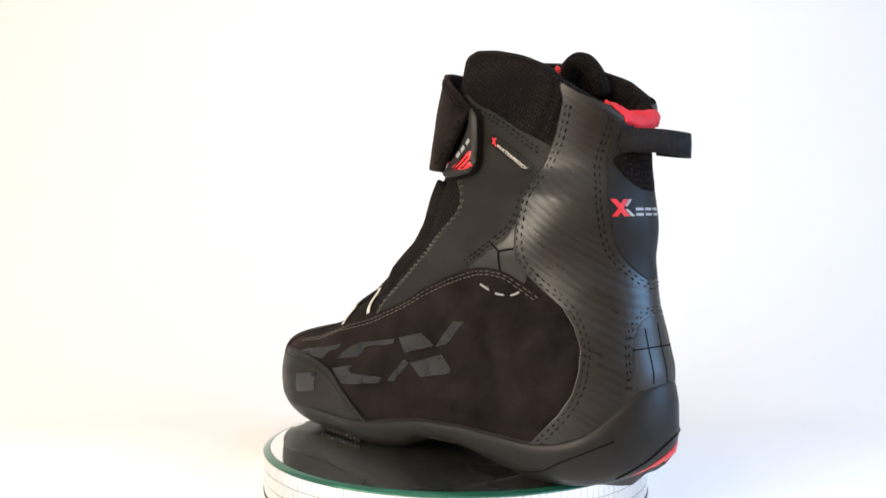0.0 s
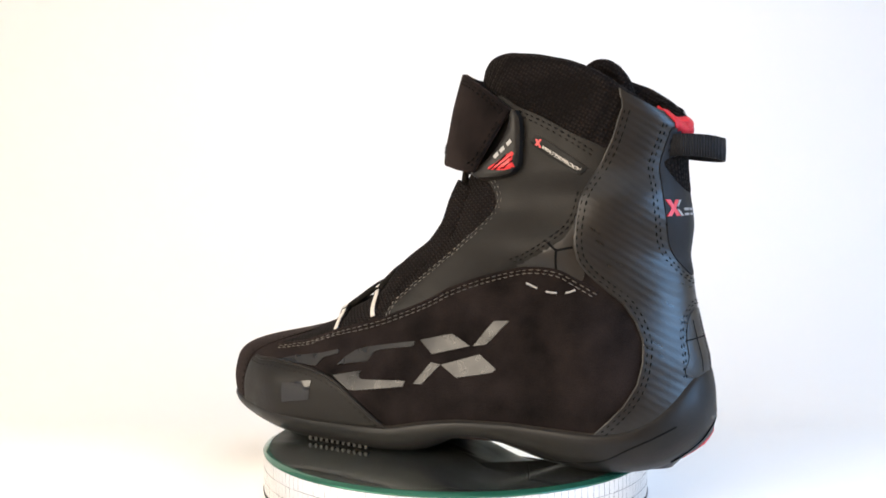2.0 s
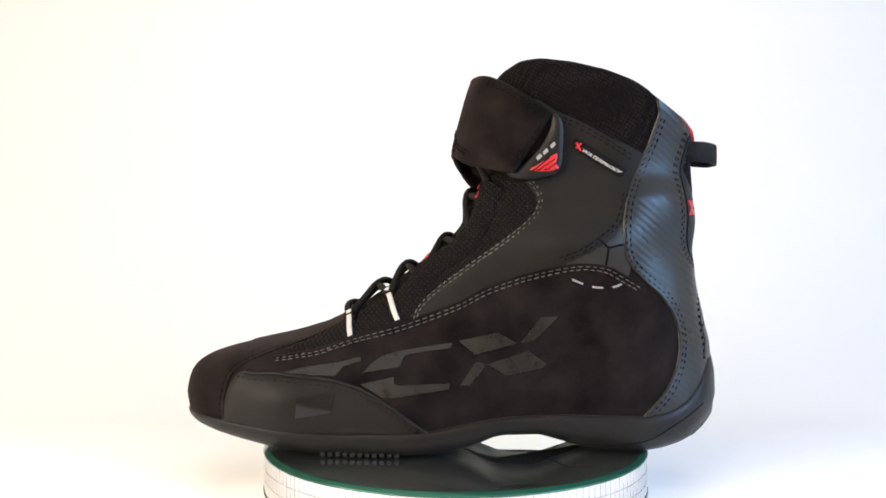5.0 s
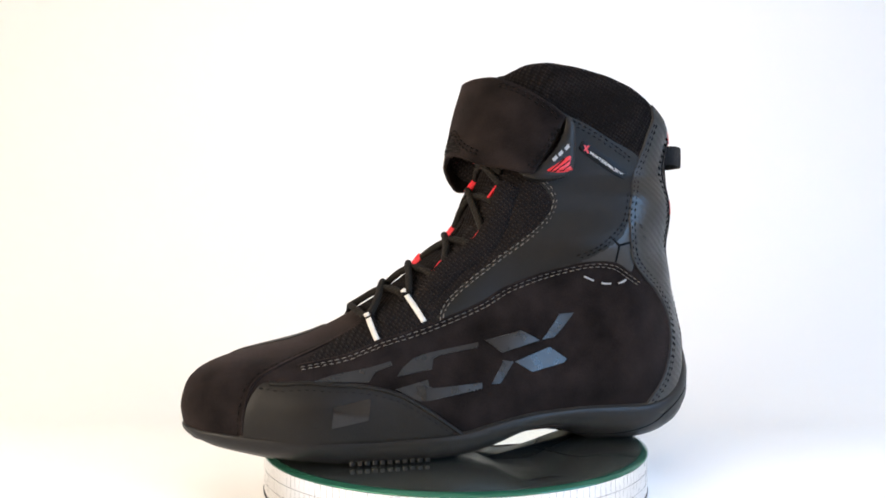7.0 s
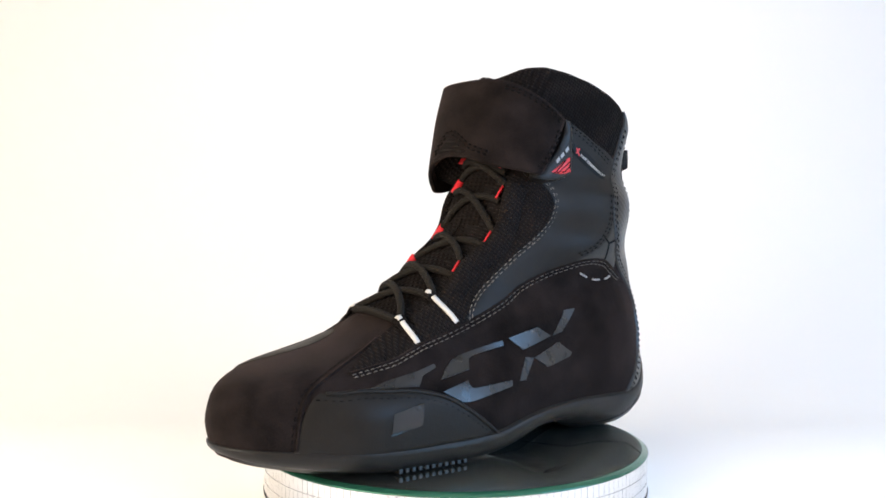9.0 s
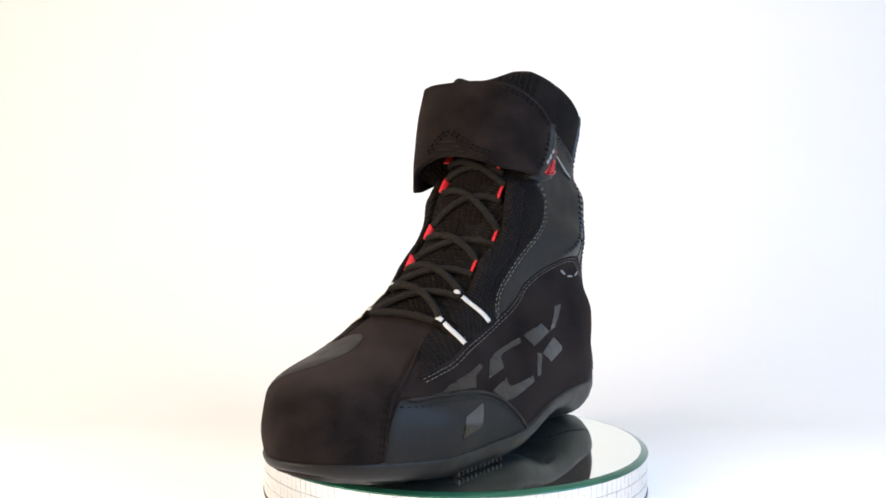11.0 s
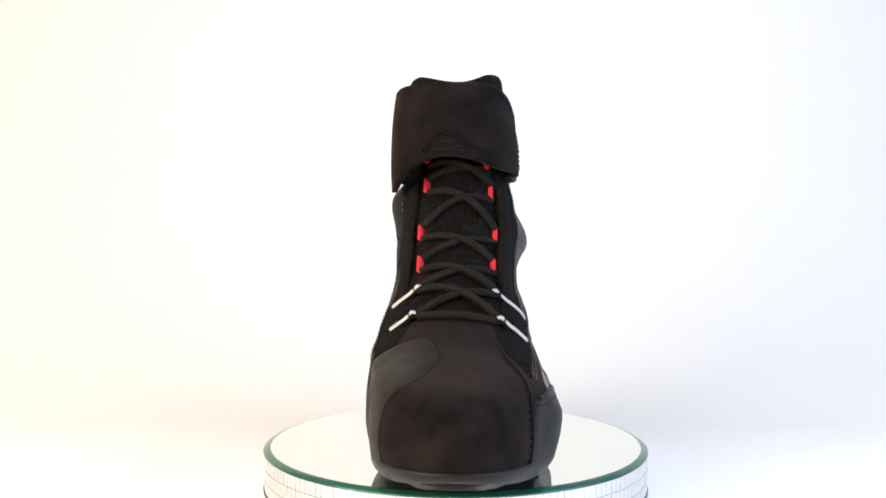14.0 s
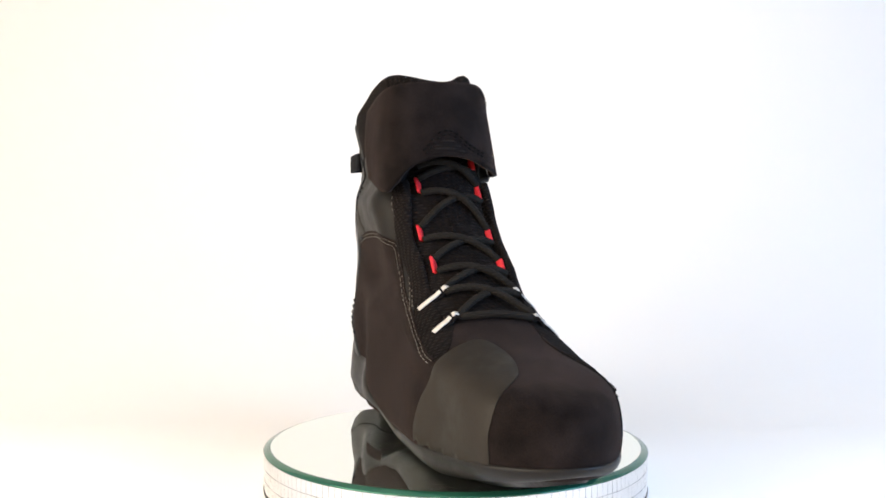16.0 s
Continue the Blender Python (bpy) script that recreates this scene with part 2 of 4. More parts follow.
MED = [table(q, 25) for q in (
    [(-155, 31.2), (-100, 28.9), (-55, 40), (-20, 38), (20, 41.5), (60, 43.2), (90, 41.9), (120, 40.7), (165, 41.8)],
    [(-155, 28), (-100, 22.5), (-55, 40), (-20, 40.1), (20, 42.5), (60, 46.5), (90, 36.3), (120, 43.5), (165, 42.9)],
    [(-155, 36.5), (-100, 25.5), (-55, 38.7), (-20, 37.8), (20, 38.6), (60, 41.8), (90, 38.5), (165, 44.5)],
    [(-155, 32.1), (-60, 27), (-20, 34), (165, 37.3)],
    [(-155, 31.2), (-60, 31.4), (-20, 36.5), (165, 35.2)],
    [(-155, 26), (-100, 31.5), (-40, 39), (0, 41.5)],
    [(-155, 22.5), (0, 30)],
    [(-155, 27.9), (0, 29.2)],
    [(-155, 30), (0, 30)])]
y_mid = table([(-155, -9.7), (-100, -0.8), (60, 0.1), (120, 4.2), (165, 7.1)], 25)
under = table([(0, 0.80), (6, 0.90), (14, 0.97), (24, 1.0), (226, 1.0)], 4)


def half_width(x, z, side):
    rows = LAT if side > 0 else MED
    i = int(np.clip(np.searchsorted(LEVELS, z) - 1, 0, len(LEVELS) - 2))
    k = (z - LEVELS[i]) / (LEVELS[i + 1] - LEVELS[i])
    k = min(1.0, max(0.0, k))
    k = k * k * (3 - 2 * k) if i > 0 else k
    b = rows[i](x) * (1 - k) + rows[i + 1](x) * k
    ef, eb = max(0.0, x_front(z) - x), max(0.0, x - x_back(z))
    ends = 1.0
    for e, r in ((ef, r_front(z)), (eb, r_back(z))):
        if e < r:
            ends *= math.sqrt(max(0.0, 1 - (1 - e / r) ** 2))
    return b * ends * under(z)


def outline(z, n=144, grow=0.0):
    """The boot's horizontal outline at the height z."""
    xf, xb = float(x_front(z)), float(x_back(z))
    out = []
    for a in np.linspace(0, 2 * math.pi, n, endpoint=False):
        x = (xf + xb) / 2 + (xf - xb) / 2 * math.cos(a)
        s = 1 if a < math.pi else -1
        out.append(Vector((x, y_mid(x) + s * half_width(x, z, s), z)))
    if grow:
        nor = [(out[(i + 1) % n] - out[i - 1]).cross(Vector((0, 0, 1))).normalized() for i in range(n)]
        out = [q + grow * d for q, d in zip(out, nor)]
    return out


def rim(x, side):
    """Height of the collar's edge."""
    return RIM_L(x) if side > 0 else RIM_M(x)


RIM_L = table([(-142, 177), (-135, 183.5), (-128, 188.2), (-111, 199.3), (-100, 205.8), (-85, 211.4), (-65, 216), (-46, 218), (-33, 217), (-25, 213), (-18, 208)], 5)
RIM_M = table([(-142, 179), (-135, 185), (-128, 191), (-111, 200), (-95, 206), (-80, 211), (-60, 214.5), (-46, 216), (-36, 216), (-27, 214), (-18, 209)], 5)
z_list = [14.0]
while z_list[-1] < 168:
    z = z_list[-1]
    slope = abs(float(x_front(z + 0.5) - x_front(z))) / 0.5
    z_list.append(z + max(0.35, min(3.2, 2.6 / max(slope, 0.1))))


def upper_rings():
    rings = [outline(z) for z in z_list]
    n = len(rings[0])
    z0 = z_list[-1]
    for k in np.linspace(0, 1, 16)[1:]:
        ring = []
        flat = [outline(z0 + k * (zz - z0)) for zz in (178, 190, 200, 210, 222)]
        for i in range(n):
            s = 1 if i < n / 2 else -1
            x = flat[2][i].x
            top = float(rim(x, s))
            z = z0 + k * (top - z0)
            zs = [f[i].z for f in flat]
            j = int(np.clip(np.searchsorted(zs, z) - 1, 0, 3))
            q = (z - zs[j]) / (zs[j + 1] - zs[j])
            v = flat[j][i].lerp(flat[j + 1][i], q)
            ring.append(Vector((v.x, v.y, z)))
        rings.append(ring)
    return rings


def collar_rings(ring):
    """The padded edge rolls inwards and down into the boot."""
    n = len(ring)
    c = sum(ring, Vector()) / n
    out = []
    for inset, dz in ((1.2, 2.2), (3.5, 3.6), (6.5, 3.2), (9.0, 0.5), (10.0, -6), (10.5, -25), (12, -60), (13, -95)):
        row = []
        for i, q in enumerate(ring):
            d = Vector((q.x - c.x, (q.y - c.y), 0))
            nor = (ring[(i + 1) % n] - ring[i - 1]).cross(Vector((0, 0, 1))).normalized()
            row.append(q - nor * inset + Vector((0, 0, dz)))
        out.append(row)
    return out


def metres(rings):
    return [[q * 0.001 for q in r] for r in rings]


UPPER = upper_rings()
body_mesh = loft(metres(UPPER), True, True, False)
body_mesh.normal_update()
BODY = BVHTree.FromBMesh(body_mesh)
BOOT = tagged(new("boot"), "black suede and leather ankle-high riding boot standing on the mirror", "boot")
part("upper", loft(metres(UPPER[:len(z_list)]), True, True, False), SUEDE, BOOT, "black suede upper")
part("collar", loft(metres(UPPER[len(z_list) - 1:] + collar_rings(UPPER[-1])), True, False, True), HONEY, BOOT, "padded black air-mesh collar and lining")


# ---------------------------------------------------------------- sole
z_bottom = table([(-156, 24), (-150, 10), (-146, 5.5), (-141, 2.4), (-136, 1.0), (-130, 0.5), (-122, 0.4), (-80, 0.4), (-64, 6), (-48, 12.5), (-25, 12.5), (-8, 5), (8, 1), (22, 0.3), (92, 0.3), (112, 3), (139, 9), (150, 12.5), (160, 17), (166, 19)], 5)
z_edge = table([(-156, 22), (-150, 11), (-146, 7), (-141, 4.2), (-136, 2.6), (-130, 1.7), (-120, 1.2), (-103, 2.2), (-88, 5), (-72, 9.5), (-55, 13.5), (-40, 15), (-25, 13), (-8, 6.5), (8, 2.5), (28, 0.9), (60, 0.6), (92, 1.5), (112, 4.5), (139, 10), (150, 13), (160, 17.5), (166, 20)], 6)
z_top = table([(-156, 60), (-149, 55), (-141, 42), (-132, 31), (-121, 25.5), (-107, 23.2), (-60, 25), (-30, 24), (-11, 21), (9, 16.5), (38, 15), (65, 14.5), (93, 16), (130, 19), (150, 20.5), (166, 22)], 8)
z_rise = table([(-156, 0), (-138, 4), (-115, 11), (-80, 12), (-60, 8), (-45, 1), (-30, -4), (-10, -5), (20, -4), (50, -1), (70, 0), (166, 0)], 12)
flush = table([(-156, 1.15), (-100, 1.1), (-70, 1), (20, 1), (60, 0.6), (166, 0.45)], 12)
tuck = table([(-156, 0), (-75, 0), (-45, 1.5), (-20, 2.8), (30, 2.4), (60, 1), (80, 0), (166, 0)], 12)


def sole():
    n = 144
    base = outline(25, n)
    rings = []
    for f, g in ((-0.15, -6), (-0.02, -2.5), (0.06, 0.0), (0.2, 1.8), (0.45, 2.9), (0.75, 2.9), (0.93, 2.3), (1.0, 1.2), (1.02, -1.5)):
        row = []
        for i, q in enumerate(base):
            zb, zt = float(z_edge(q.x)), float(z_top(q.x))
            if i > n / 2:
                zb, zt = zb + 0.35 * max(0.0, float(z_rise(q.x))), zt + float(z_rise(q.x))
            z = zb + max(0.0, f) * (zt - zb)
            if f < 0:
                z = zb - (zb - float(z_bottom(q.x))) * (0.55 if f < -0.1 else 0.15)
            out = g * float(flush(q.x)) if g > 0 else g
            row.append((i, z, out - (float(tuck(q.x)) if i > n / 2 else 0.0)))
        ring = []
        for i, z, g in row:
            a = 2 * math.pi * i / n
            s = 1 if a < math.pi else -1
            xf, xb = float(x_front(z)), float(x_back(z))
            x = (xf + xb) / 2 + (xf - xb) / 2 * math.cos(a)
            ring.append(Vector((x, y_mid(x) + s * half_width(x, z, s), z)))
        nor = [(ring[(i + 1) % n] - ring[i - 1]) for i in range(n)]
        nor = [Vector((d.y, -d.x, 0)).normalized() for d in nor]
        rings.append([q + r[2] * d for q, d, r in zip(ring, nor, row)])
    inner = []
    for k, kx, w in ((0.75, 0.85, 0.5), (0.6, 0.65, 1.0), (0.4, 0.4, 1.0), (0.1, 0.2, 1.0)):
        row = []
        for q in rings[0]:
            heel = q.x < -115
            x = -115 + (q.x + 115) * kx if heel else q.x
            z = float(z_bottom(x))
            row.append(Vector((x, y_mid(x) + (q.y - y_mid(q.x)) * k, q.z + (z - q.z) * (w if heel else 1.0))))
        inner.append(row)
    return part("sole", loft(metres(inner[::-1] + rings), True, True, True), RUBBER, BOOT, "black moulded rubber cup sole")


SOLE = sole()

# ---------------------------------------------------------------- panels and trims that follow the boot's surface
CENTRE = Vector((-0.095, -0.004, 0.0))


def mm(*q):
    return Vector(q) * 0.001


def cast(q, way, tree=None):
    """The surface point met from outside along way, and its normal."""
    way = Vector(way).normalized()
    hit, nor, _, _ = (tree or BODY).ray_cast(q + way * 0.25, -way, 0.5)
    if hit is None:
        hit, nor, _, _ = (tree or BODY).find_nearest(q)
    if nor.dot(way) < 0:
        nor = -nor
    return hit, nor


def spline(pts, step, closed=False):
    """Catmull-Rom through the points, at even steps."""
    p = [Vector(q) for q in pts]
    n = len(p)
    out = []
    for i in range(n if closed else n - 1):
        if closed:
            a, b, c, d = p[i - 1], p[i], p[(i + 1) % n], p[(i + 2) % n]
        else:
            a, b, c, d = p[max(i - 1, 0)], p[i], p[i + 1], p[min(i + 2, n - 1)]
        k = max(1, int(round((c - b).length / step)))
        for j in range(k):
            t = j / k
            out.append(0.5 * (2 * b + (c - a) * t + (2 * a - 5 * b + 4 * c - d) * t * t + (3 * b - a - 3 * c + d) * t ** 3))
    if not closed:
        out.append(p[-1])
    return out


def straight(pts, step):
    out = []
    for a, b in zip(pts, pts[1:] + pts[:1]):
        a, b = Vector(a), Vector(b)
        k = max(1, int(round((b - a).length / step)))
        out += [a.lerp(b, j / k) for j in range(k)]
    return out


def panel(name, pts, way, mat, lift, parent, label="", step=2.5, sharp=False, tree=None, edge=0.5):
    """A sheet of the given outline (points in millimetres) laid on the boot, lift millimetres thick. way: from which side it is laid on."""
    way = Vector(way).normalized()
    e1 = Vector((0, 0, 1)).cross(way).normalized() if abs(way.z) < 0.95 else Vector((0, 1, 0))
    e2 = way.cross(e1)
    flat = [Vector((q.dot(e1), q.dot(e2))) for q in (Vector(v) for v in pts)]
    rim2 = straight([q.to_3d() for q in flat], step) if sharp else spline([q.to_3d() for q in flat], step, True)
    rim2 = [q.to_2d() for q in rim2]
    n = len(rim2)
    lo = Vector((min(q.x for q in rim2), min(q.y for q in rim2)))
    hi = Vector((max(q.x for q in rim2), max(q.y for q in rim2)))
    inner = []
    for i in range(int((hi.x - lo.x) / step) + 1):
        for j in range(int((hi.y - lo.y) / step) + 1):
            q = lo + Vector(((i + 0.5 * (j % 2)) * step, j * step))
            c, near = False, 9e9
            for a, b in zip(rim2, rim2[1:] + rim2[:1]):
                if (a.y > q.y) != (b.y > q.y) and q.x < (b.x - a.x) * (q.y - a.y) / (b.y - a.y) + a.x:
                    c = not c
                near = min(near, (a - q).length_squared)
            if c and near > (0.55 * step) ** 2:
                inner.append(q)
    co, _, faces, orig, _, _ = delaunay_2d_cdt(rim2 + inner, [(i, (i + 1) % n) for i in range(n)], [], 1, 1e-5)
    bm = bmesh.new()
    top = []
    for k, q in enumerate(co):
        hit, nor = cast((e1 * q.x + e2 * q.y) * 0.001, way, tree)
        on_edge = any(o < n for o in orig[k])
        top.append((bm.verts.new(hit + nor * 0.001 * lift * (edge if on_edge else 1.0)), hit - nor * 0.0012, on_edge))
    for f in faces:
        if len(set(f)) > 2:
            bm.faces.new([top[i][0] for i in f])
    low, under_edge = {}, {q[0]: q[1] for q in top}
    for e in [e for e in bm.edges if e.is_boundary]:
        for v in e.verts:
            if v not in low:
                low[v] = (bm.verts.new(v.co), bm.verts.new(under_edge[v]))
        a, b = e.verts
        bm.faces.new((low[a][0], low[b][0], low[b][1], low[a][1]))
    return part(name, bm, mat, parent, label)


def on_body(pts, way, lift, step=1.5, closed=False, tree=None):
    """A curve laid on the boot: places and normals in metres."""
    out = []
    for q in spline(pts, step, closed):
        hit, nor = cast(q * 0.001, way, tree)
        out.append((hit + nor * 0.001 * lift, nor))
    return out


def strip(name, pts, way, wide, lift, mat, parent, label="", step=1.5, thick=0.5, tree=None):
    """A band laid on the boot along a curve."""
    line = on_body(pts, way, lift, step, tree=tree)
    rings = []
    for i, (q, nor) in enumerate(line):
        d = (line[min(i + 1, len(line) - 1)][0] - line[max(i - 1, 0)][0]).normalized()
        s = d.cross(nor).normalized() * wide * 0.0005
        t = nor * thick * 0.001
        rings.append([q - s - t, q - s * 0.9, q + s * 0.9, q + s - t])
    return part(name, loft(rings, True, True, True), mat, parent, label)


def ribbon(name, steps, way, wide, thick, mat, label, parent):
    """A band over (place, height above the boot) steps."""
    places, heights = [q for q, _ in steps], [Vector((h, 0, 0)) for _, h in steps]
    line, up = [], None
    for i in range(len(places) - 1):
        for t in np.linspace(0, 1, 6, endpoint=i == len(places) - 2):
            hit, nor = cast(places[i].lerp(places[i + 1], t) * 0.001, way)
            up = nor if up is None else (up * 0.6 + nor * 0.4).normalized()
            line.append((hit * 1000 + up * heights[i].lerp(heights[i + 1], t).x, up))
    pts = [q for q, _ in line]
    for _ in range(2):
        pts = [pts[0]] + [(pts[i - 1] + 2 * pts[i] + pts[i + 1]) / 4 for i in range(1, len(pts) - 1)] + [pts[-1]]
    across = (pts[-1] - pts[0]).cross(line[len(line) // 2][1]).normalized()
    rings = []
    for i, q in enumerate(pts):
        d = (pts[min(i + 1, len(pts) - 1)] - pts[max(i - 1, 0)]).normalized()
        n = across.cross(d).normalized()
        n = n if n.dot(line[i][1]) > -0.3 else -n
        s = across * wide / 2
        rings.append([q - s - n * thick, q - s * 0.92, q + s * 0.92, q + s - n * thick])
    return part(name, loft(metres(rings), True, True, True), mat, parent, label)


def stitching(pts, way, mat, parent, rows=(0.0,), lift=1.0, dash=2.2, gap=1.1, size=0.25, tree=None, label=""):
    """Rows of single stitches along a curve, as one part."""
    line = on_body(pts, way, lift, 0.5, tree=tree)
    bm = bmesh.new()
    for off in rows:
        row = []
        for i, (q, nor) in enumerate(line):
            d = (line[min(i + 1, len(line) - 1)][0] - line[max(i - 1, 0)][0]).normalized()
            row.append((q + d.cross(nor).normalized() * off * 0.001, nor, d))
        run = 0.0
        start = None
        for i in range(1, len(row)):
            run += (row[i][0] - row[i - 1][0]).length * 1000
            if start is None and run >= gap:
                start, run = i, 0.0
            elif start is not None and run >= dash:
                a, b = row[start], row[i]
                s0, s1 = a[2].cross(a[1]).normalized() * size * 0.001, b[2].cross(b[1]).normalized() * size * 0.001
                u0, u1 = a[1] * size * 0.0009, b[1] * size * 0.0009
                m = (a[0] + b[0]) / 2 + (a[1] + b[1]) * 0.00018
                rows3 = [[a[0] - s0 - u0, a[0] + u0 * 0.2, a[0] + s0 - u0], [m - s0 * 1.1 - u0, m + u0 * 1.2, m + s0 * 1.1 - u0], [b[0] - s1 - u1, b[0] + u1 * 0.2, b[0] + s1 - u1]]
                vs = [[bm.verts.new(v) for v in r] for r in rows3]
                for p0, p1 in zip(vs, vs[1:]):
                    for k in range(3):
                        bm.faces.new((p0[k], p0[(k + 1) % 3], p1[(k + 1) % 3], p1[k]))
                bm.faces.new(vs[0])
                bm.faces.new(vs[-1][::-1])
                start, run = None, 0.0
    ob = part("stitching", bm, mat, parent, label)
    return tagged(ob, kind="stuff")


def cord_on(name, pts, way, radius, lift, mat, parent, label="", tree=None):
    return part(name, tube([q for q, _ in on_body(pts, way, lift, 1.5, tree=tree)], radius * 0.001, 6), mat, parent, label)


SIDE_L, SIDE_M, FRONT, BACK = (0, 1, 0), (0, -1, 0), (1, 0.02, 1), (-1, -0.06, 0)


def lat(pairs):
    return [(x, 40, z) for x, z in pairs]


def med(pairs):
    return [(x, -40, z) for x, z in pairs]


# lines of the logo side
SUEDE_EDGE = [(98, 54.5), (83, 57), (70, 60), (50, 67), (23, 75), (-4, 85), (-19, 93), (-35, 99), (-49, 103), (-69, 107), (-85, 106), (-95, 101), (-105, 95)]
SHAFT_EDGE = [(-32.2, 156.3), (-41.2, 151.8), (-46.7, 144.8), (-46.7, 139.8), (-42.2, 132.3), (-30.2, 122.3), (-15.2, 111.3), (1.8, 98.8), (13.8, 88.8), (20.3, 80.8), (21.5, 75)]
HEEL_EDGE = [(-119.5, 207), (-114.5, 190), (-109, 174), (-103.5, 162), (-99, 152), (-95.5, 142), (-94, 131), (-94, 120), (-95.5, 111), (-100.5, 103.5), (-108, 96.5), (-116, 90),
             (-122.5, 81), (-126.5, 71), (-127, 60), (-125, 49), (-119.5, 38.5), (-112, 30), (-105, 23)]
GUARD_TOP = [(119, 47.5), (107, 46), (95, 46.5), (84, 45.5), (66, 44), (48, 39.5), (34, 32), (21, 23), (11, 15.5)]


def lateral_panels():
    panel("shaft_panel", lat([(-45, 198), (-57, 192), (-71, 186), (-86, 178), (-108, 166), (-104, 152), (-99.5, 143), (-96.5, 132), (-91, 123), (-86, 119), (-74, 112), (-62, 107), (-50, 103.3),
                              (-35, 99), (-19, 93), (-4, 85), (21.5, 75.5), (20, 81), (14, 88.5), (2, 99), (-15, 111.5), (-30, 122.5), (-42, 132.5), (-46.5, 139.5), (-46.5, 144.5), (-41, 152), (-32, 156.5),
                              (-30, 165), (-32, 185)]), SIDE_L, LEATHER, 1.0, BOOT, "smooth black leather shaft panel")
    panel("facing", lat([(-17, 152), (-5, 128), (14, 109), (28, 96), (46, 83), (64, 72), (84, 61.5), (98, 54.5), (83, 56.5), (70, 59.5), (50, 66.5), (23, 74.5), (18, 79), (12, 86.5), (0, 96.5), (-17, 109),
                         (-32, 120), (-44, 130), (-48, 138), (-48, 143), (-43, 149.5), (-34, 154), (-24, 158)]), SIDE_L, TEXTILE, 0.9, BOOT, "black ribbed textile lace facing")
    hexes = panel("ankle_insert", lat([(-95, 141), (-91, 130), (-84, 120.5), (-69, 112.5), (-56, 106.5), (-69, 107), (-85, 106), (-97, 100.5), (-99, 112), (-97, 130)]), SIDE_L, INSERT, 0.7, BOOT,
                  "dark grey moulded ankle insert", step=2.0)
    for line in ([(-86, 116.5), (-80, 121.5)], [(-86, 116.5), (-94, 118)], [(-86, 116.5), (-85, 107)]):
        strip("groove", lat(line), SIDE_L, 1.2, 1.0, BLACK_THREAD, hexes, thick=0.3)
    guard = panel("toe_guard", lat([(116, 46.8), (107, 46), (95, 46.5), (84, 45.5), (66, 44), (48, 39.5), (34, 32), (21, 23), (11, 14), (60, 12), (100, 13), (127, 15), (126.5, 22), (125, 33), (121.5, 41)]),
                  SIDE_L, LEATHER, 1.0, BOOT, "smooth black leather toe guard")
    cord_on("piping", lat([(113, 46.6)] + GUARD_TOP[1:]), SIDE_L, 1.2, 0.8, LEATHER, guard, "raised leather piping")
    stitching(lat([(x + 0.5, z - 3.2) for x, z in GUARD_TOP]), SIDE_L, BLACK_THREAD, guard, rows=(0.0,), lift=0.8, size=0.36)
    panel("gloss_badge", lat([(83, 24), (82, 35), (62, 38), (63.5, 27)]), SIDE_L, GLOSS, 1.5, guard, "polished black diamond badge", sharp=True, edge=0.97, step=6.0)
    panel("small_badge", lat([(81, 41.5), (80, 38.6), (70, 40.6)]), SIDE_L, GLOSS, 1.4, guard, sharp=True)
    # double seams
    stitching(lat(SUEDE_EDGE), SIDE_L, THREAD, BOOT, rows=(1.2, 3.2), lift=0.35, label="double grey seam")
    strip("seam_fold", lat(SUEDE_EDGE), SIDE_L, 1.6, 0.9, SUEDE, BOOT, thick=1.0)
    stitching(lat(SHAFT_EDGE), SIDE_L, THREAD, BOOT, rows=(-1.4, -3.2), lift=0.85, label="double grey seam")
    stitching(lat([(-57, 190), (-71, 184), (-86, 176), (-102, 166)]), SIDE_L, BLACK_THREAD, BOOT, rows=(0, 2.2), lift=0.95, size=0.38, label="double black seam")
    stitching(lat([(-97, 147), (-94, 133.5), (-88.5, 125.2), (-73.5, 114.6), (-60, 109.3)]), SIDE_L, BLACK_THREAD, BOOT, rows=(0, 2.0), lift=0.95, size=0.38, label="double black seam")
    # large tone-on-tone emblem in plain slanted shapes
    for pts in ([(92, 47.2), (81, 50), (61, 53.2), (49, 56), (48.5, 54), (58, 51), (62, 46)],
                [(47, 48), (43.5, 52), (37, 56.5), (31, 58.5), (-1, 64), (-1, 61.2), (21, 57.8), (25, 56.2), (27, 51)],
                [(48, 42), (30, 46), (29.7, 42.8), (27.5, 41.6), (-0.5, 43), (0, 40), (30, 35.4), (36, 35.4)],
                [(-5, 65), (-26, 70), (-37, 64), (-14, 58)],
                [(-38.5, 64), (-50, 78), (-59, 78.5), (-46.5, 65.5)],
                [(-21, 53), (-43, 60), (-53, 53), (-51, 51), (-31, 47)],
                [(-6, 42), (-14.5, 54), (-20.5, 53), (-11, 42)]):
        panel("emblem_shape", lat(pts), SIDE_L, FILM, 0.45, BOOT, "glossy black printed emblem shape", step=3.0, sharp=True, edge=1.0)
    for a, b, c in (((-67, 98.8), (-70, 97.4), (-73, 96.2)), ((-78, 94.6), (-81, 94.2), (-84, 94.2)), ((-89, 94.4), (-91.5, 95), (-94, 96.2))):
        strip("bartack", lat([a, b, c]), SIDE_L, 1.1, 0.7, SILVER, BOOT, "short white bar-tack stitch", step=1.0, thick=0.8)


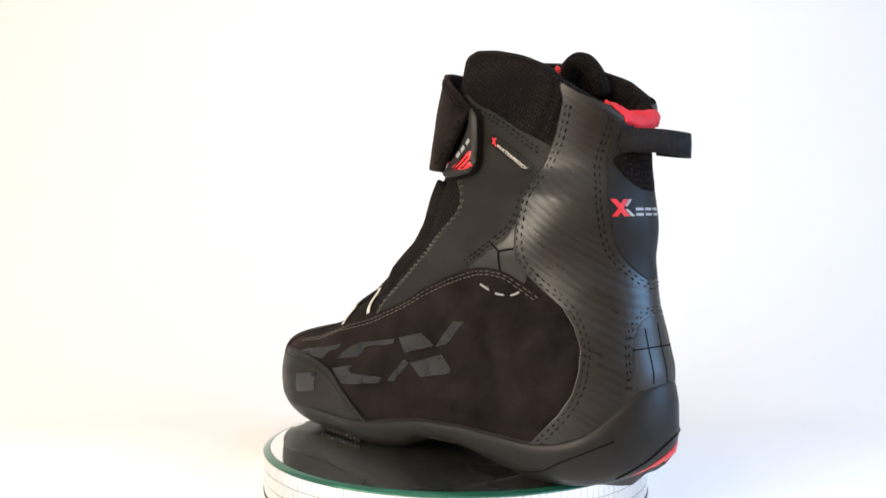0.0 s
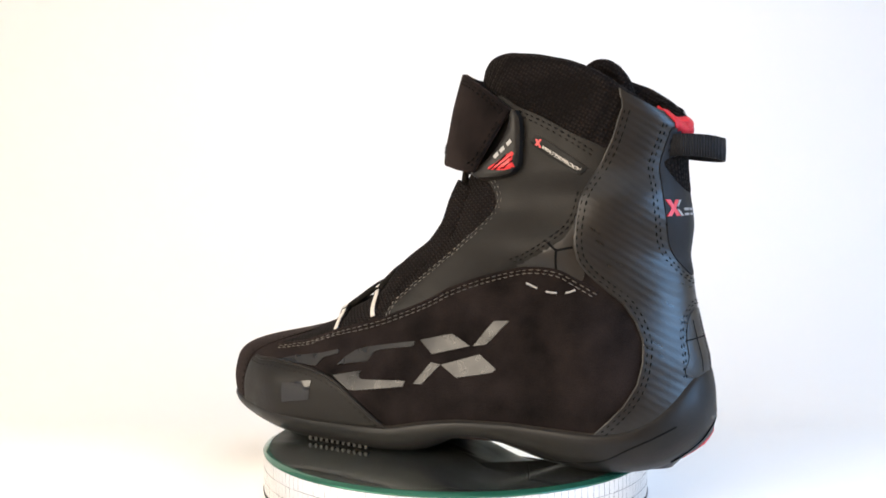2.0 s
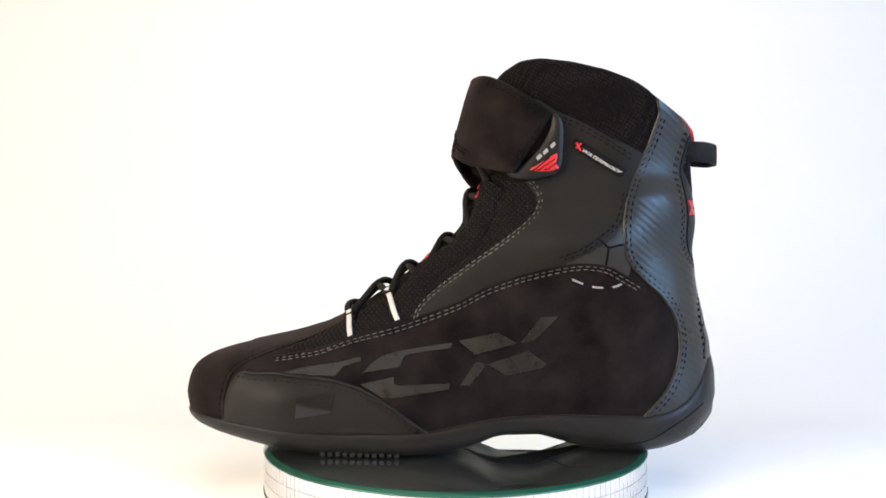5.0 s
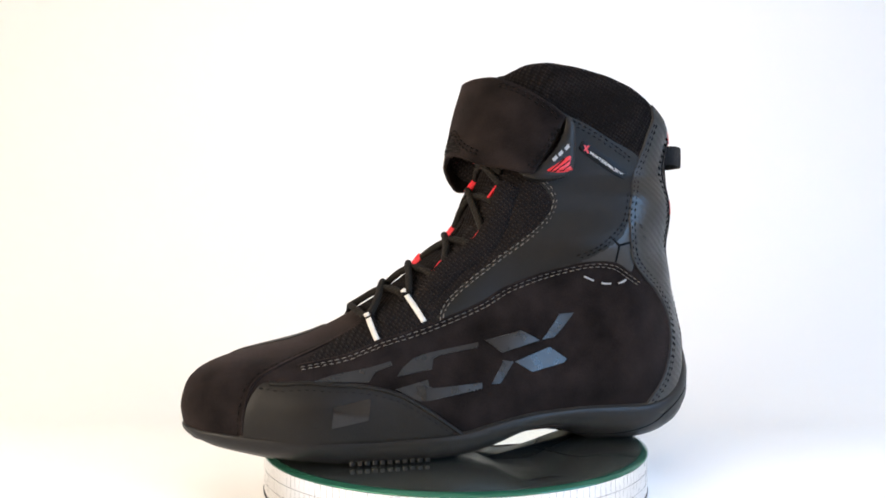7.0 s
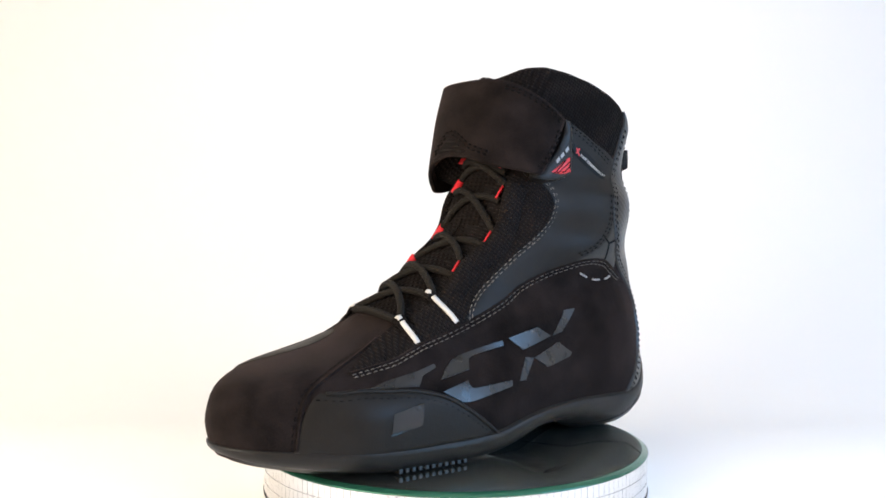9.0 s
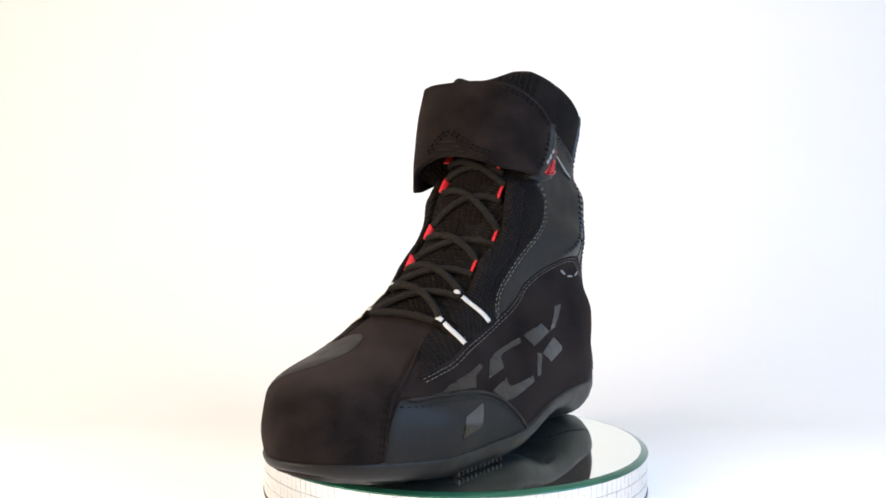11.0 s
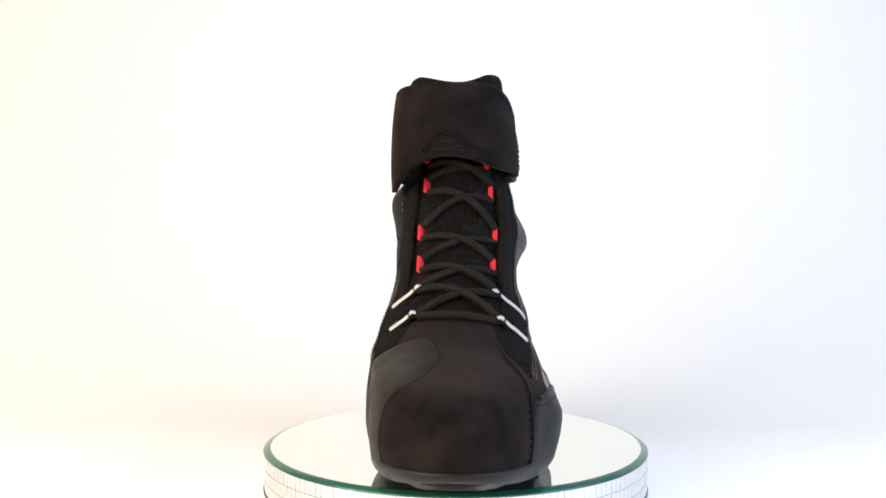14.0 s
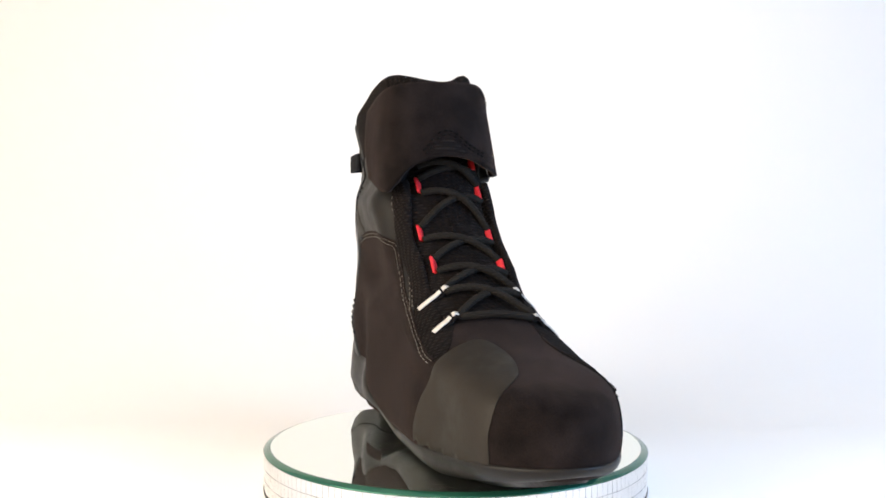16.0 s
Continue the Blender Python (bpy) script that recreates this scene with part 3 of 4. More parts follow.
def heel_counter():
    """The patterned leather that wraps the heel from one side to the other."""
    def polar(x, y, z):
        return math.atan2(y - CENTRE.y * 1000, x - CENTRE.x * 1000), z
    right = []
    for x, z in HEEL_EDGE:
        hit, _ = cast(mm(x, 40, z), SIDE_L)
        right.append(polar(hit.x * 1000, hit.y * 1000, z))
    right = [(math.radians(88) if a < math.radians(88) else a, z) for a, z in right]
    zs = [z for _, z in right][::-1]
    angles = [a for a, _ in right][::-1]
    edge_roll = loft(metres(UPPER + collar_rings(UPPER[-1])[:2]), True)
    edge_roll.normal_update()
    shell = BVHTree.FromBMesh(edge_roll)
    edge_roll.free()
    rings = []
    for level in np.linspace(0, 1, 90):
        row = []
        for k in [0.0, 0.002, *np.linspace(0.012, 0.988, 62), 0.998, 1.0]:
            z = 20 + 177 * level
            for _ in range(4):
                a0 = float(np.interp(z, zs, angles))
                a = a0 + (2 * math.pi - 2 * a0 - 0.28) * k
                top = float(rim(-95 + 42 * math.cos(a), 1 if a < math.pi else -1)) + 2.2
                z = 20 + (top - 20) * level
            way = Vector((math.cos(a), math.sin(a), 0))
            hit, nor, _, _ = shell.ray_cast(Vector((CENTRE.x, CENTRE.y, z * 0.001)), way, 0.3)
            if hit is None:
                hit, nor, _, _ = shell.find_nearest(CENTRE + way * 0.045 + Vector((0, 0, z * 0.001)))
            if nor.dot(way) < 0:
                nor = -nor
            row.append(hit + nor * (0.0014 if 0 < k < 1 else -0.001))
        rings.append(row)
    counter = part("heel_counter", loft(rings, False), TWILL, BOOT, "carbon-patterned black leather heel counter")
    stitching(lat(HEEL_EDGE[1:]), SIDE_L, BLACK_THREAD, counter, rows=(-2.0, -4.4), lift=1.2, dash=2.3, gap=1.0, size=0.44, label="double black seam")
    edge = [(-132, y, z) for y, z in ((7.5, 184), (7.5, 178), (8.5, 168), (10.5, 154), (12.5, 142), (10.5, 128), (6, 116), (-1, 106.5), (-9, 102.5), (-17, 106.5), (-24, 116), (-28.5, 128), (-30.5, 142), (-28.5, 154), (-26.5, 168), (-25.5, 178), (-18, 175), (-9, 173), (0, 175))]
    back = panel("back_panel", edge, BACK, material("soft_black_synthetic", (0.010, 0.010, 0.011), 0.55, spot=0.15, size=90, grain=0.1, spec=0.2), 2.2, BOOT, "matt black synthetic back panel", edge=0.9)
    stitching([(x, (y + 9) * 1.12 - 9, z - 1.2) for x, y, z in edge[:-5]], BACK, BLACK_THREAD, counter, rows=(0.6, 2.8), lift=1.25, size=0.44, label="double black seam")
    panel("mesh_window", [(-132, y, z) for y, z in ((7, 163), (5, 154), (-1, 148), (-9, 146), (-17, 148), (-23, 154), (-25, 163), (-9, 166))], BACK, HONEY, 2.7, back, "black mesh window below the pull loop", edge=0.92)
    roll = loft(metres(UPPER[-8:] + collar_rings(UPPER[-1])[:4]), True)
    roll.normal_update()
    edge_tree = BVHTree.FromBMesh(roll)
    roll.free()
    panel("red_lining", [(-130, 12, 190), (-138, 5, 182), (-141, 0, 174), (-142, -9, 171), (-141, -19, 172), (-138, -25, 177), (-134, -25, 186), (-132, -16, 184.5), (-131.5, -5, 185), (-130, 4, 187)], (-0.85, -0.05, 0.5), RED, 2.9, BOOT,
          "red padded lining edge at the heel dip", tree=edge_tree, step=2.0, edge=0.7)
    part("inner_tab", tube([q * 0.001 for q in spline([(-77, -14, 196), (-78, -14, 209), (-83, -14, 215), (-91, -14, 214.5), (-98, -15, 207), (-102, -16, 196)], 2.0)], 0.0046, 10), HONEY, BOOT, "rolled black mesh tab in the collar")
    part("inner_tab_label", tube([q * 0.001 for q in spline([(-74, -10, 200), (-73.5, -10, 208), (-75.5, -11, 213)], 1.5)], 0.0022, 8), RED, BOOT, "small red tab")
    # two-colour emblem, plain bars
    for pts in ([(12, 142), (9.6, 142), (4.2, 134), (6.6, 134)], [(6.6, 142), (4.4, 142), (9.4, 134), (11.6, 134)]):
        panel("emblem_bar", [(-134, y, z) for y, z in pts], BACK, RED_RUBBER, 2.55, back, "red slanted bar", sharp=True, edge=0.98, step=1.5)
    for pts in ([(4.0, 142), (2.8, 142), (5.2, 138.6), (6.0, 138.9)], [(6.0, 137.2), (5.2, 137.5), (1.6, 134), (3.6, 134)]):
        panel("emblem_bar", [(-134, y, z) for y, z in pts], BACK, SILVER, 2.5, back, "silver slanted bar", sharp=True, edge=0.98, step=1.5)
    for y in (1.0, -4.2, -9.4, -14.6):
        panel("emblem_bar", [(-134, y + a, z) for a, z in ((0, 138.0), (-3.9, 138.0), (-3.9, 136.7), (0, 136.7))], BACK, SILVER, 2.5, back, "silver bar", sharp=True, edge=0.98, step=1.5)
        panel("emblem_bar", [(-134, y + a, z) for a, z in ((0, 135.4), (-3.9, 135.4), (-3.9, 134.2), (0, 134.2))], BACK, SILVER, 2.5, back, "silver bar", sharp=True, edge=0.98, step=1.5)
    insert = panel("heel_reflector", [(-145, y, z) for y, z in ((8, 52), (7, 62), (5, 74), (0, 83), (-9, 86), (-18, 83), (-23, 74), (-25, 62), (-26, 52))], BACK, INSERT, 2.0, BOOT, "glossy black ribbed heel insert", edge=0.92)
    for pts in ([(-1, 54), (-1, 80)], [(-17, 54), (-17, 80)], [(6, 70), (-9, 71), (-24, 70)], [(-9, 54), (-9, 82)]):
        strip("groove", [(-145, y, z) for y, z in pts], BACK, 0.8, 2.1, BLACK_THREAD, insert, thick=0.3)
    stitching([(-145, y, z) for y, z in ((11, 50), (10, 63), (7.5, 77), (0, 87), (-9, 90), (-18, 87), (-25, 77), (-28, 63), (-29, 50))], BACK, BLACK_THREAD, counter, rows=(0, 1.6), lift=1.25, size=0.44, label="double black seam")
    # pull loop
    path = spline([(-133, 6, 170), (-140, 5, 170.5), (-149, -4, 170), (-153.5, -12, 169), (-153.5, -19, 168.5), (-149.5, -24.5, 168), (-139, -25, 169), (-131, -24, 170)], 2.0)
    rings = []
    for i, q in enumerate(path):
        d = (path[min(i + 1, len(path) - 1)] - path[max(i - 1, 0)]).normalized()
        s = d.cross(Vector((0, 0, 1))).normalized()
        rings.append([q + s * a + Vector((0, 0, b)) for a, b in ((-1.0, -5.7), (1.0, -5.7), (1.2, 0), (1.0, 5.7), (-1.0, 5.7), (-0.8, 0))])
    loop = part("pull_loop", loft(metres(rings), True, True, True), WEBBING, BOOT, "black webbing heel pull loop")
    for k in range(5):
        panel("bartack", [(-134, 6.5 - 1.6 * k - a, z) for a, z in ((0, 175.5), (0.9, 175.5), (0.9, 164.5), (0, 164.5))], BACK, BLACK_THREAD, 4.2, loop, sharp=True, step=3)


MED_SUEDE = [(-98, 117), (-80, 121), (-55, 122.5), (-37, 122), (-20, 119), (-11, 116), (0, 105), (11, 92), (25, 83), (39, 76), (52, 69), (65, 63), (76, 60)]
MED_SHAFT = [(-27, 152), (-22, 146), (-13, 127), (4, 108), (20, 90), (31, 81)]


def medial_panels():
    panel("shaft_panel", med([(-24, 152), (-22, 146), (-13, 127), (4, 108), (20, 90), (31, 81), (25, 83), (11, 92), (0, 105), (-11, 116), (-20, 119), (-37, 122), (-55, 122.5), (-80, 121), (-98, 118), (-101, 135), (-106, 166), (-86, 178), (-57, 192), (-36, 186),
                              (-30, 165)]), SIDE_M, LEATHER, 1.0, BOOT, "smooth black leather shaft panel")
    panel("facing", med([(-19, 152), (-4, 127), (14, 108), (28, 97), (46, 84), (64, 72), (78, 62), (76, 60), (65, 63), (52, 69), (39, 76), (31, 81), (20, 90), (4, 108), (-13, 127), (-22, 146), (-26, 158)]), SIDE_M, TEXTILE, 0.9, BOOT,
          "black ribbed textile lace facing")
    panel("ankle_insert", med([(-100, 140), (-88, 130), (-78, 123), (-85, 120), (-98, 117)]), SIDE_M, GREY_SYNTH, 1.6, BOOT, "dark grey moulded ankle insert", step=2.0)
    stitching(med(MED_SUEDE), SIDE_M, THREAD, BOOT, rows=(1.0, 3.0), lift=0.35, label="double grey seam")
    strip("seam_fold", med(MED_SUEDE), SIDE_M, 1.6, 0.9, SUEDE, BOOT, thick=1.0)
    stitching(med(MED_SHAFT), SIDE_M, THREAD, BOOT, rows=(0.6, 2.4), lift=0.8, label="double grey seam")
    panel("toe_overlay", [(62, -46, 13), (67, -44, 36), (77, -40, 53), (73, -23, 64.5), (72, -8, 67.5), (85, -1.5, 64), (105, -2, 59), (121, -10, 55.5), (130, -23, 47), (131, -29, 35), (127, -30, 14), (100, -40, 12)],
          (0.5, -0.75, 0.42), GREY_SYNTH, 0.9, BOOT, "smooth dark grey leather toe overlay")
    # toe cap seams
    strip("seam_fold", [(126.5, 40, 17), (125, 41, 34), (120, 40, 46), (104, 37, 55), (84, 29, 62), (70, 24, 68)], (0.45, 0.8, 0.45), 1.6, 0.7, SUEDE, BOOT, "folded suede seam of the toe cap", thick=0.8)
    stitching([(128.5, 38, 17), (127, 39, 34), (122, 38, 46), (106, 35, 55.5), (86, 27, 62.5)], (0.45, 0.8, 0.45), BLACK_THREAD, BOOT, rows=(0, 1.8), lift=0.05, size=0.26, label="double black seam")
    strip("seam_fold", [(52, -24, 79), (57, -14, 79), (59, 0, 79), (58.5, 12, 79), (54, 25, 78)], FRONT, 3.0, 0.75, SUEDE, BOOT, "suede edge of the vamp", thick=0.8)


def lacing():
    panel("tongue", [(q, y, z) for q, y, z in ((57, -16, 80), (40, -19, 92), (20, -17, 106), (0, -18, 125), (-16, -18, 152), (-22, -16, 178), (-22, 20, 178), (-16, 22, 152), (0, 24, 124), (18, 23, 105), (40, 25, 90), (56, 22, 80))],
          FRONT, weave(material("knit_tongue", (0.008, 0.0062, 0.0055), 0.9, spot=0.2, spec=0.06), 130, (0, 20, 35), 0.9, 0.0009), 0.5, BOOT, "black knitted tongue")
    L = {1: (-19.5, -15.5, 148.5), 2: (-2, -18, 124.5), 3: (16.5, -17, 103), 4: (35, -17.5, 90.5), 5: (54, -16.5, 76.3), 0: (-24, -15.0, 168)}
    R = {1: (-17, 22, 148.5), 2: (-2.5, 25, 123.5), 3: (16, 24, 101.5), 4: (35.3, 25, 89.2), 5: (56, 26, 75.3), 0: (-21, 19.5, 168)}
    slope = Vector((-0.62, 0, 0.785))
    for side, pts in ((-1, L), (1, R)):
        for k in (0, 1, 2, 3):
            q = Vector(pts[k])
            q.y += -2.3 if side > 0 else 0.4
            hit, nor = cast(q * 0.001, FRONT)
            lean = (nor + Vector((0, 0.55 if side > 0 else -0.95, 0))).normalized()
            reach = 3.9 if side > 0 else 4.3
            rings = []
            for u in np.linspace(-5.4, 5.4, 7):
                c = hit * 1000 + slope * u + nor * ((0.1 if side > 0 else 0.4) - 0.006 * u * u)
                f = lean.cross(slope).normalized() * 0.55
                rings.append([c - f, c + lean * 2.4 - f * 1.25, c + lean * reach - f, c + lean * reach + f, c + lean * 2.4 + f * 1.25, c + f])
            part("lace_loop", loft(metres(rings), True, True, True), RED, BOOT, "red fabric lace loop")
    # the facings stand proud of the tongue, with a rolled inner edge
    for pts, h, out in (([(-21, -20.5, 154), (-3, -22.5, 126), (15, -22, 107), (30, -23.5, 96), (44, -24, 86), (52, -24, 80)], 4.0, -1), ([(-20, 22.3, 154), (-4, 25.0, 125), (14, 23.8, 106), (30, 26, 95), (45, 27.5, 84), (53, 27.5, 78.5)], 6.6, 1)):
        line = on_body(pts, FRONT, 0, 1.5)
        rings = []
        for i, (q, nor) in enumerate(line):
            d = (line[min(i + 1, len(line) - 1)][0] - line[max(i - 1, 0)][0]).normalized()
            s = d.cross(nor).normalized() * 0.001
            s = s if s.y * out > 0 else -s
            nor = nor * 0.001
            x = q.x * 1000
            top = h * (1 - 0.66 * min(1.0, max(0.0, (x - 17) / 14)))
            ring = [q - nor * 1.5, q + nor * top * 0.8, q + s * 0.7 + nor * top]
            for w, f in ((3.5, 1.0), (7.0, 0.72), (10.5, 0.36)):
                p, pn, _, _ = BODY.find_nearest(q + s * w)
                pn = pn if pn.dot(nor) > 0 else -pn
                ring.append(p + pn * 0.001 * max(1.0, top * f))
            p, pn, _, _ = BODY.find_nearest(q + s * 12)
            pn = pn if pn.dot(nor) > 0 else -pn
            rings.append(ring + [p + pn * 0.0006, p - pn * 0.0015])
        part("facing_edge", loft(rings, True, True, True), TEXTILE, BOOT, "thick rolled textile edge of the lace facing")

    def cord(a, b, rise_a, rise_b, mid, bend=2.3):
        a, b = Vector(a), Vector(b)
        pts = []
        for t in np.linspace(0, 1, 13):
            e = 1 - (1 - t) ** bend
            q = Vector((a.x + (b.x - a.x) * e, a.y + (b.y - a.y) * t, a.z + (b.z - a.z) * e))
            hit, nor = cast(q * 0.001, FRONT)
            h = (rise_a * (1 - t) + rise_b * t) + (mid - (rise_a + rise_b) / 2) * math.sin(math.pi * t)
            pts.append(hit * 1000 + nor * h)
        part("lace", tube([q * 0.001 for q in spline(pts, 1.5)], 0.00205, 10), LACE, BOOT, "round black shoelace")

    lo = lambda q, k=5.0: Vector(q) - slope * k
    hi = lambda q, k=4.5: Vector(q) + slope * k
    cord(lo(L[5], 1), lo(R[5], 1), 2.6, 2.6, 3.6)
    cord(hi(L[5], 0.5), lo(R[4], 1.5), 3.0, 3.0, 3.6)
    cord(hi(R[5], 0.5), lo(L[4], 1.5), 3.0, 3.0, 5.4)
    cord(hi(L[4], 0.5), lo(R[3], 4), 3.0, 2.0, 3.0)
    cord(hi(R[4], 1), lo(L[3], 5), 3.0, 2.0, 5.0)
    for k in (3, 2, 1):
        cord(hi(L[k]), lo(R[k - 1]), 1.9, 1.9, 2.4)
        cord(hi(R[k]), lo(L[k - 1]), 1.9, 1.9, 4.6)
    for top, foot, way in ((R[4], (27, 36, 73.5), (0.4, 0.8, 0.4)), (R[5], (53.5, 37.5, 64.5), (0.4, 0.8, 0.4)), (L[4], (32.5, -28.5, 79.5), (0.4, -0.8, 0.4)), (L[5], (55.5, -27.5, 69.5), (0.4, -0.8, 0.4))):
        a, b = Vector(top), Vector(foot)
        inward = Vector((0, 1 if b.y < 0 else -1, 0))
        fold = [(b, 1.0), (b.lerp(a, 0.35), 1.6), (b.lerp(a, 0.7), 2.3), (b.lerp(a, 0.92), 4.2), (a + inward * 0.6, 5.0), (a + inward * 3.2, 4.0), (a + inward * 4.2, 1.6)]
        tape = ribbon("loop_tape", fold, way, 6.4, 1.5, TEXTILE, "black webbing lace loop", BOOT)
        ribbon("reflective_stripe", [(q, h + 0.45) for q, h in fold[3:6]], way, 3.2, 0.6, WHITE_TAPE, "white reflective stripe", tape)
        ribbon("reflective_stripe", [(q, h + 0.45) for q, h in ((b, 1.0), (b.lerp(a, 0.35), 1.6), (b.lerp(a, 0.7), 2.3), (b.lerp(a, 0.86), 3.5))], way, 3.1, 0.6, WHITE_TAPE, "white reflective stripe", tape)


def closure_flap():
    """The wide strap over the instep, with its rubber pull tag."""
    top = [(-56, 34, 190), (-45, 33.5, 198), (-31, 29.5, 206.5), (-20, 21, 212), (-14, 8.5, 213), (-11, -6, 212.5), (-12, -20, 212), (-15, -29, 210.5), (-21, -33.5, 209), (-30, -36, 206), (-60, -35.5, 198)]
    low = [(-35, 37, 157), (-27, 36.5, 158), (-18, 31, 160), (-9.5, 23, 162), (-3, 12, 166), (0.5, -3, 168), (0, -15, 166), (-3, -27, 160), (-9, -33.5, 151), (-18, -37, 147), (-50, -37.5, 156)]
    n = 60

    def resample(p):
        q = spline(p, 0.6)
        d = np.cumsum([0] + [(b - a).length for a, b in zip(q, q[1:])])
        return [q[int(np.searchsorted(d, k * d[-1]).clip(0, len(q) - 1))] for k in np.linspace(0, 1, n)]
    a, b = resample(top), resample(low)
    rows = []
    for t in np.linspace(0, 1, 22):
        row = []
        for k in range(n):
            q = a[k].lerp(b[k], t)
            d = a[min(k + 1, n - 1)] - a[max(k - 1, 0)]
            out = Vector((-d.y, d.x, 0)).normalized()
            if out.dot(Vector((q.x + 60, q.y, 0))) < 0:
                out = -out
            row.append(q + out * (1.6 * math.sin(math.pi * t) + 0.5 * noise.noise(q * 0.06)))
        rows.append(row)
    bm = bmesh.new()

    def sheet(off):
        vs = []
        for row in rows:
            r = []
            for k, q in enumerate(row):
                d = row[min(k + 1, n - 1)] - row[max(k - 1, 0)]
                out = Vector((-d.y, d.x, 0)).normalized()
                if out.dot(Vector((q.x + 60, q.y, 0))) < 0:
                    out = -out
                r.append(bm.verts.new((q + out * off) * 0.001))
            vs.append(r)
        return vs
    s0, s1 = sheet(1.4), sheet(-1.4)
    for s in (s0, s1):
        for r0, r1 in zip(s, s[1:]):
            for k in range(n - 1):
                bm.faces.new((r0[k], r0[k + 1], r1[k + 1], r1[k]))
    for i in (0, -1):
        for k in range(n - 1):
            bm.faces.new((s0[i][k], s0[i][k + 1], s1[i][k + 1], s1[i][k]))
    for k in (0, -1):
        for i in range(len(rows) - 1):
            bm.faces.new((s0[i][k], s0[i + 1][k], s1[i + 1][k], s1[i][k]))
    bmesh.ops.recalc_face_normals(bm, faces=bm.faces)
    bm.normal_update()
    tree = BVHTree.FromBMesh(bm)
    flap = part("closure_flap", bm, SUEDE, BOOT, "wide black suede closure flap")
    inner_rows = [rows[17], rows[18], rows[19]]
    # dark sheet added across the gap under the flap to stand for its shade
    lining = []
    for w in (0.0, 0.35, 0.7, 1.05):
        lining.append([inner_rows[1][k] * 0.001 + (BODY.find_nearest(inner_rows[1][k] * 0.001 + Vector((-0.004, 0, 0.003)))[0] - inner_rows[1][k] * 0.001) * w for k in range(n)])
    part("flap_gap_shade", loft(lining, False), TEXTILE, flap, "dark sheet closing the shaded gap under the flap")
    stitching([(-52, 34, 187), (-42, 34, 195), (-28, 33, 203), (-15, 30, 208)], (0.2, 1, 0), BLACK_THREAD, flap, rows=(0, 2.0), lift=0.15, tree=tree, size=0.42)
    stitching([(-52, 34, 184), (-46, 34, 174), (-38, 34, 163), (-33, 34, 160)], (0.2, 1, 0), BLACK_THREAD, flap, rows=(0, 2.0), lift=0.15, tree=tree, size=0.42)
    arch = [(6, 22, 168), (6, 10, 173), (6, 3, 178), (6, -3, 181), (6, -9, 179), (6, -15, 172), (6, -20, 167)]
    stitching(arch, (1, 0, 0), BLACK_THREAD, flap, rows=(0, 2.2), lift=0.3, tree=tree, size=0.42, label="arched double black seam")
    panel("flap_patch", [(6, 9, 170), (6, 3, 175), (6, -3, 178.5), (6, -9, 176), (6, -15, 170), (6, -3, 170.5)], (1, 0, 0), TEXTILE, 0.5, flap, "arched webbing patch", tree=tree, step=2.0)
    tag = panel("pull_tag", lat([(-56.5, 190), (-60, 187), (-61.5, 181), (-60.5, 162), (-57, 156), (-51, 153.5), (-38, 152.5), (-33, 155.5), (-40, 161), (-48, 170), (-54, 180)]), SIDE_L, RUBBER, 7.0, flap, "moulded black rubber pull tag", step=2.0, edge=0.8)
    panel("red_shell", lat([(-58.5, 168), (-54, 166), (-48, 162), (-43, 157.8), (-50, 156.4), (-56, 157), (-59, 159), (-57.5, 163)]), SIDE_L, RED_RUBBER, 7.7, tag, "red ribbed shell emblem", step=1.5, edge=0.9)
    for q in ([(-57, 165), (-51.5, 161), (-47, 157.4)], [(-58, 163), (-55, 160.5), (-51, 157)], [(-54, 166), (-48.5, 161), (-45, 158)]):
        strip("rib", lat(q), SIDE_L, 0.6, 7.9, BLACK_THREAD, tag, thick=0.4)
    for x, z in ((-46.5, 165.5), (-50, 168.5), (-54, 172)):
        panel("emblem_bar", lat([(x, z), (x - 2.4, z + 2.4), (x - 3.4, z + 0.6), (x - 1.0, z - 1.6)]), SIDE_L, SILVER, 7.5, tag, "small silver bar", sharp=True, step=1.5, edge=0.95)


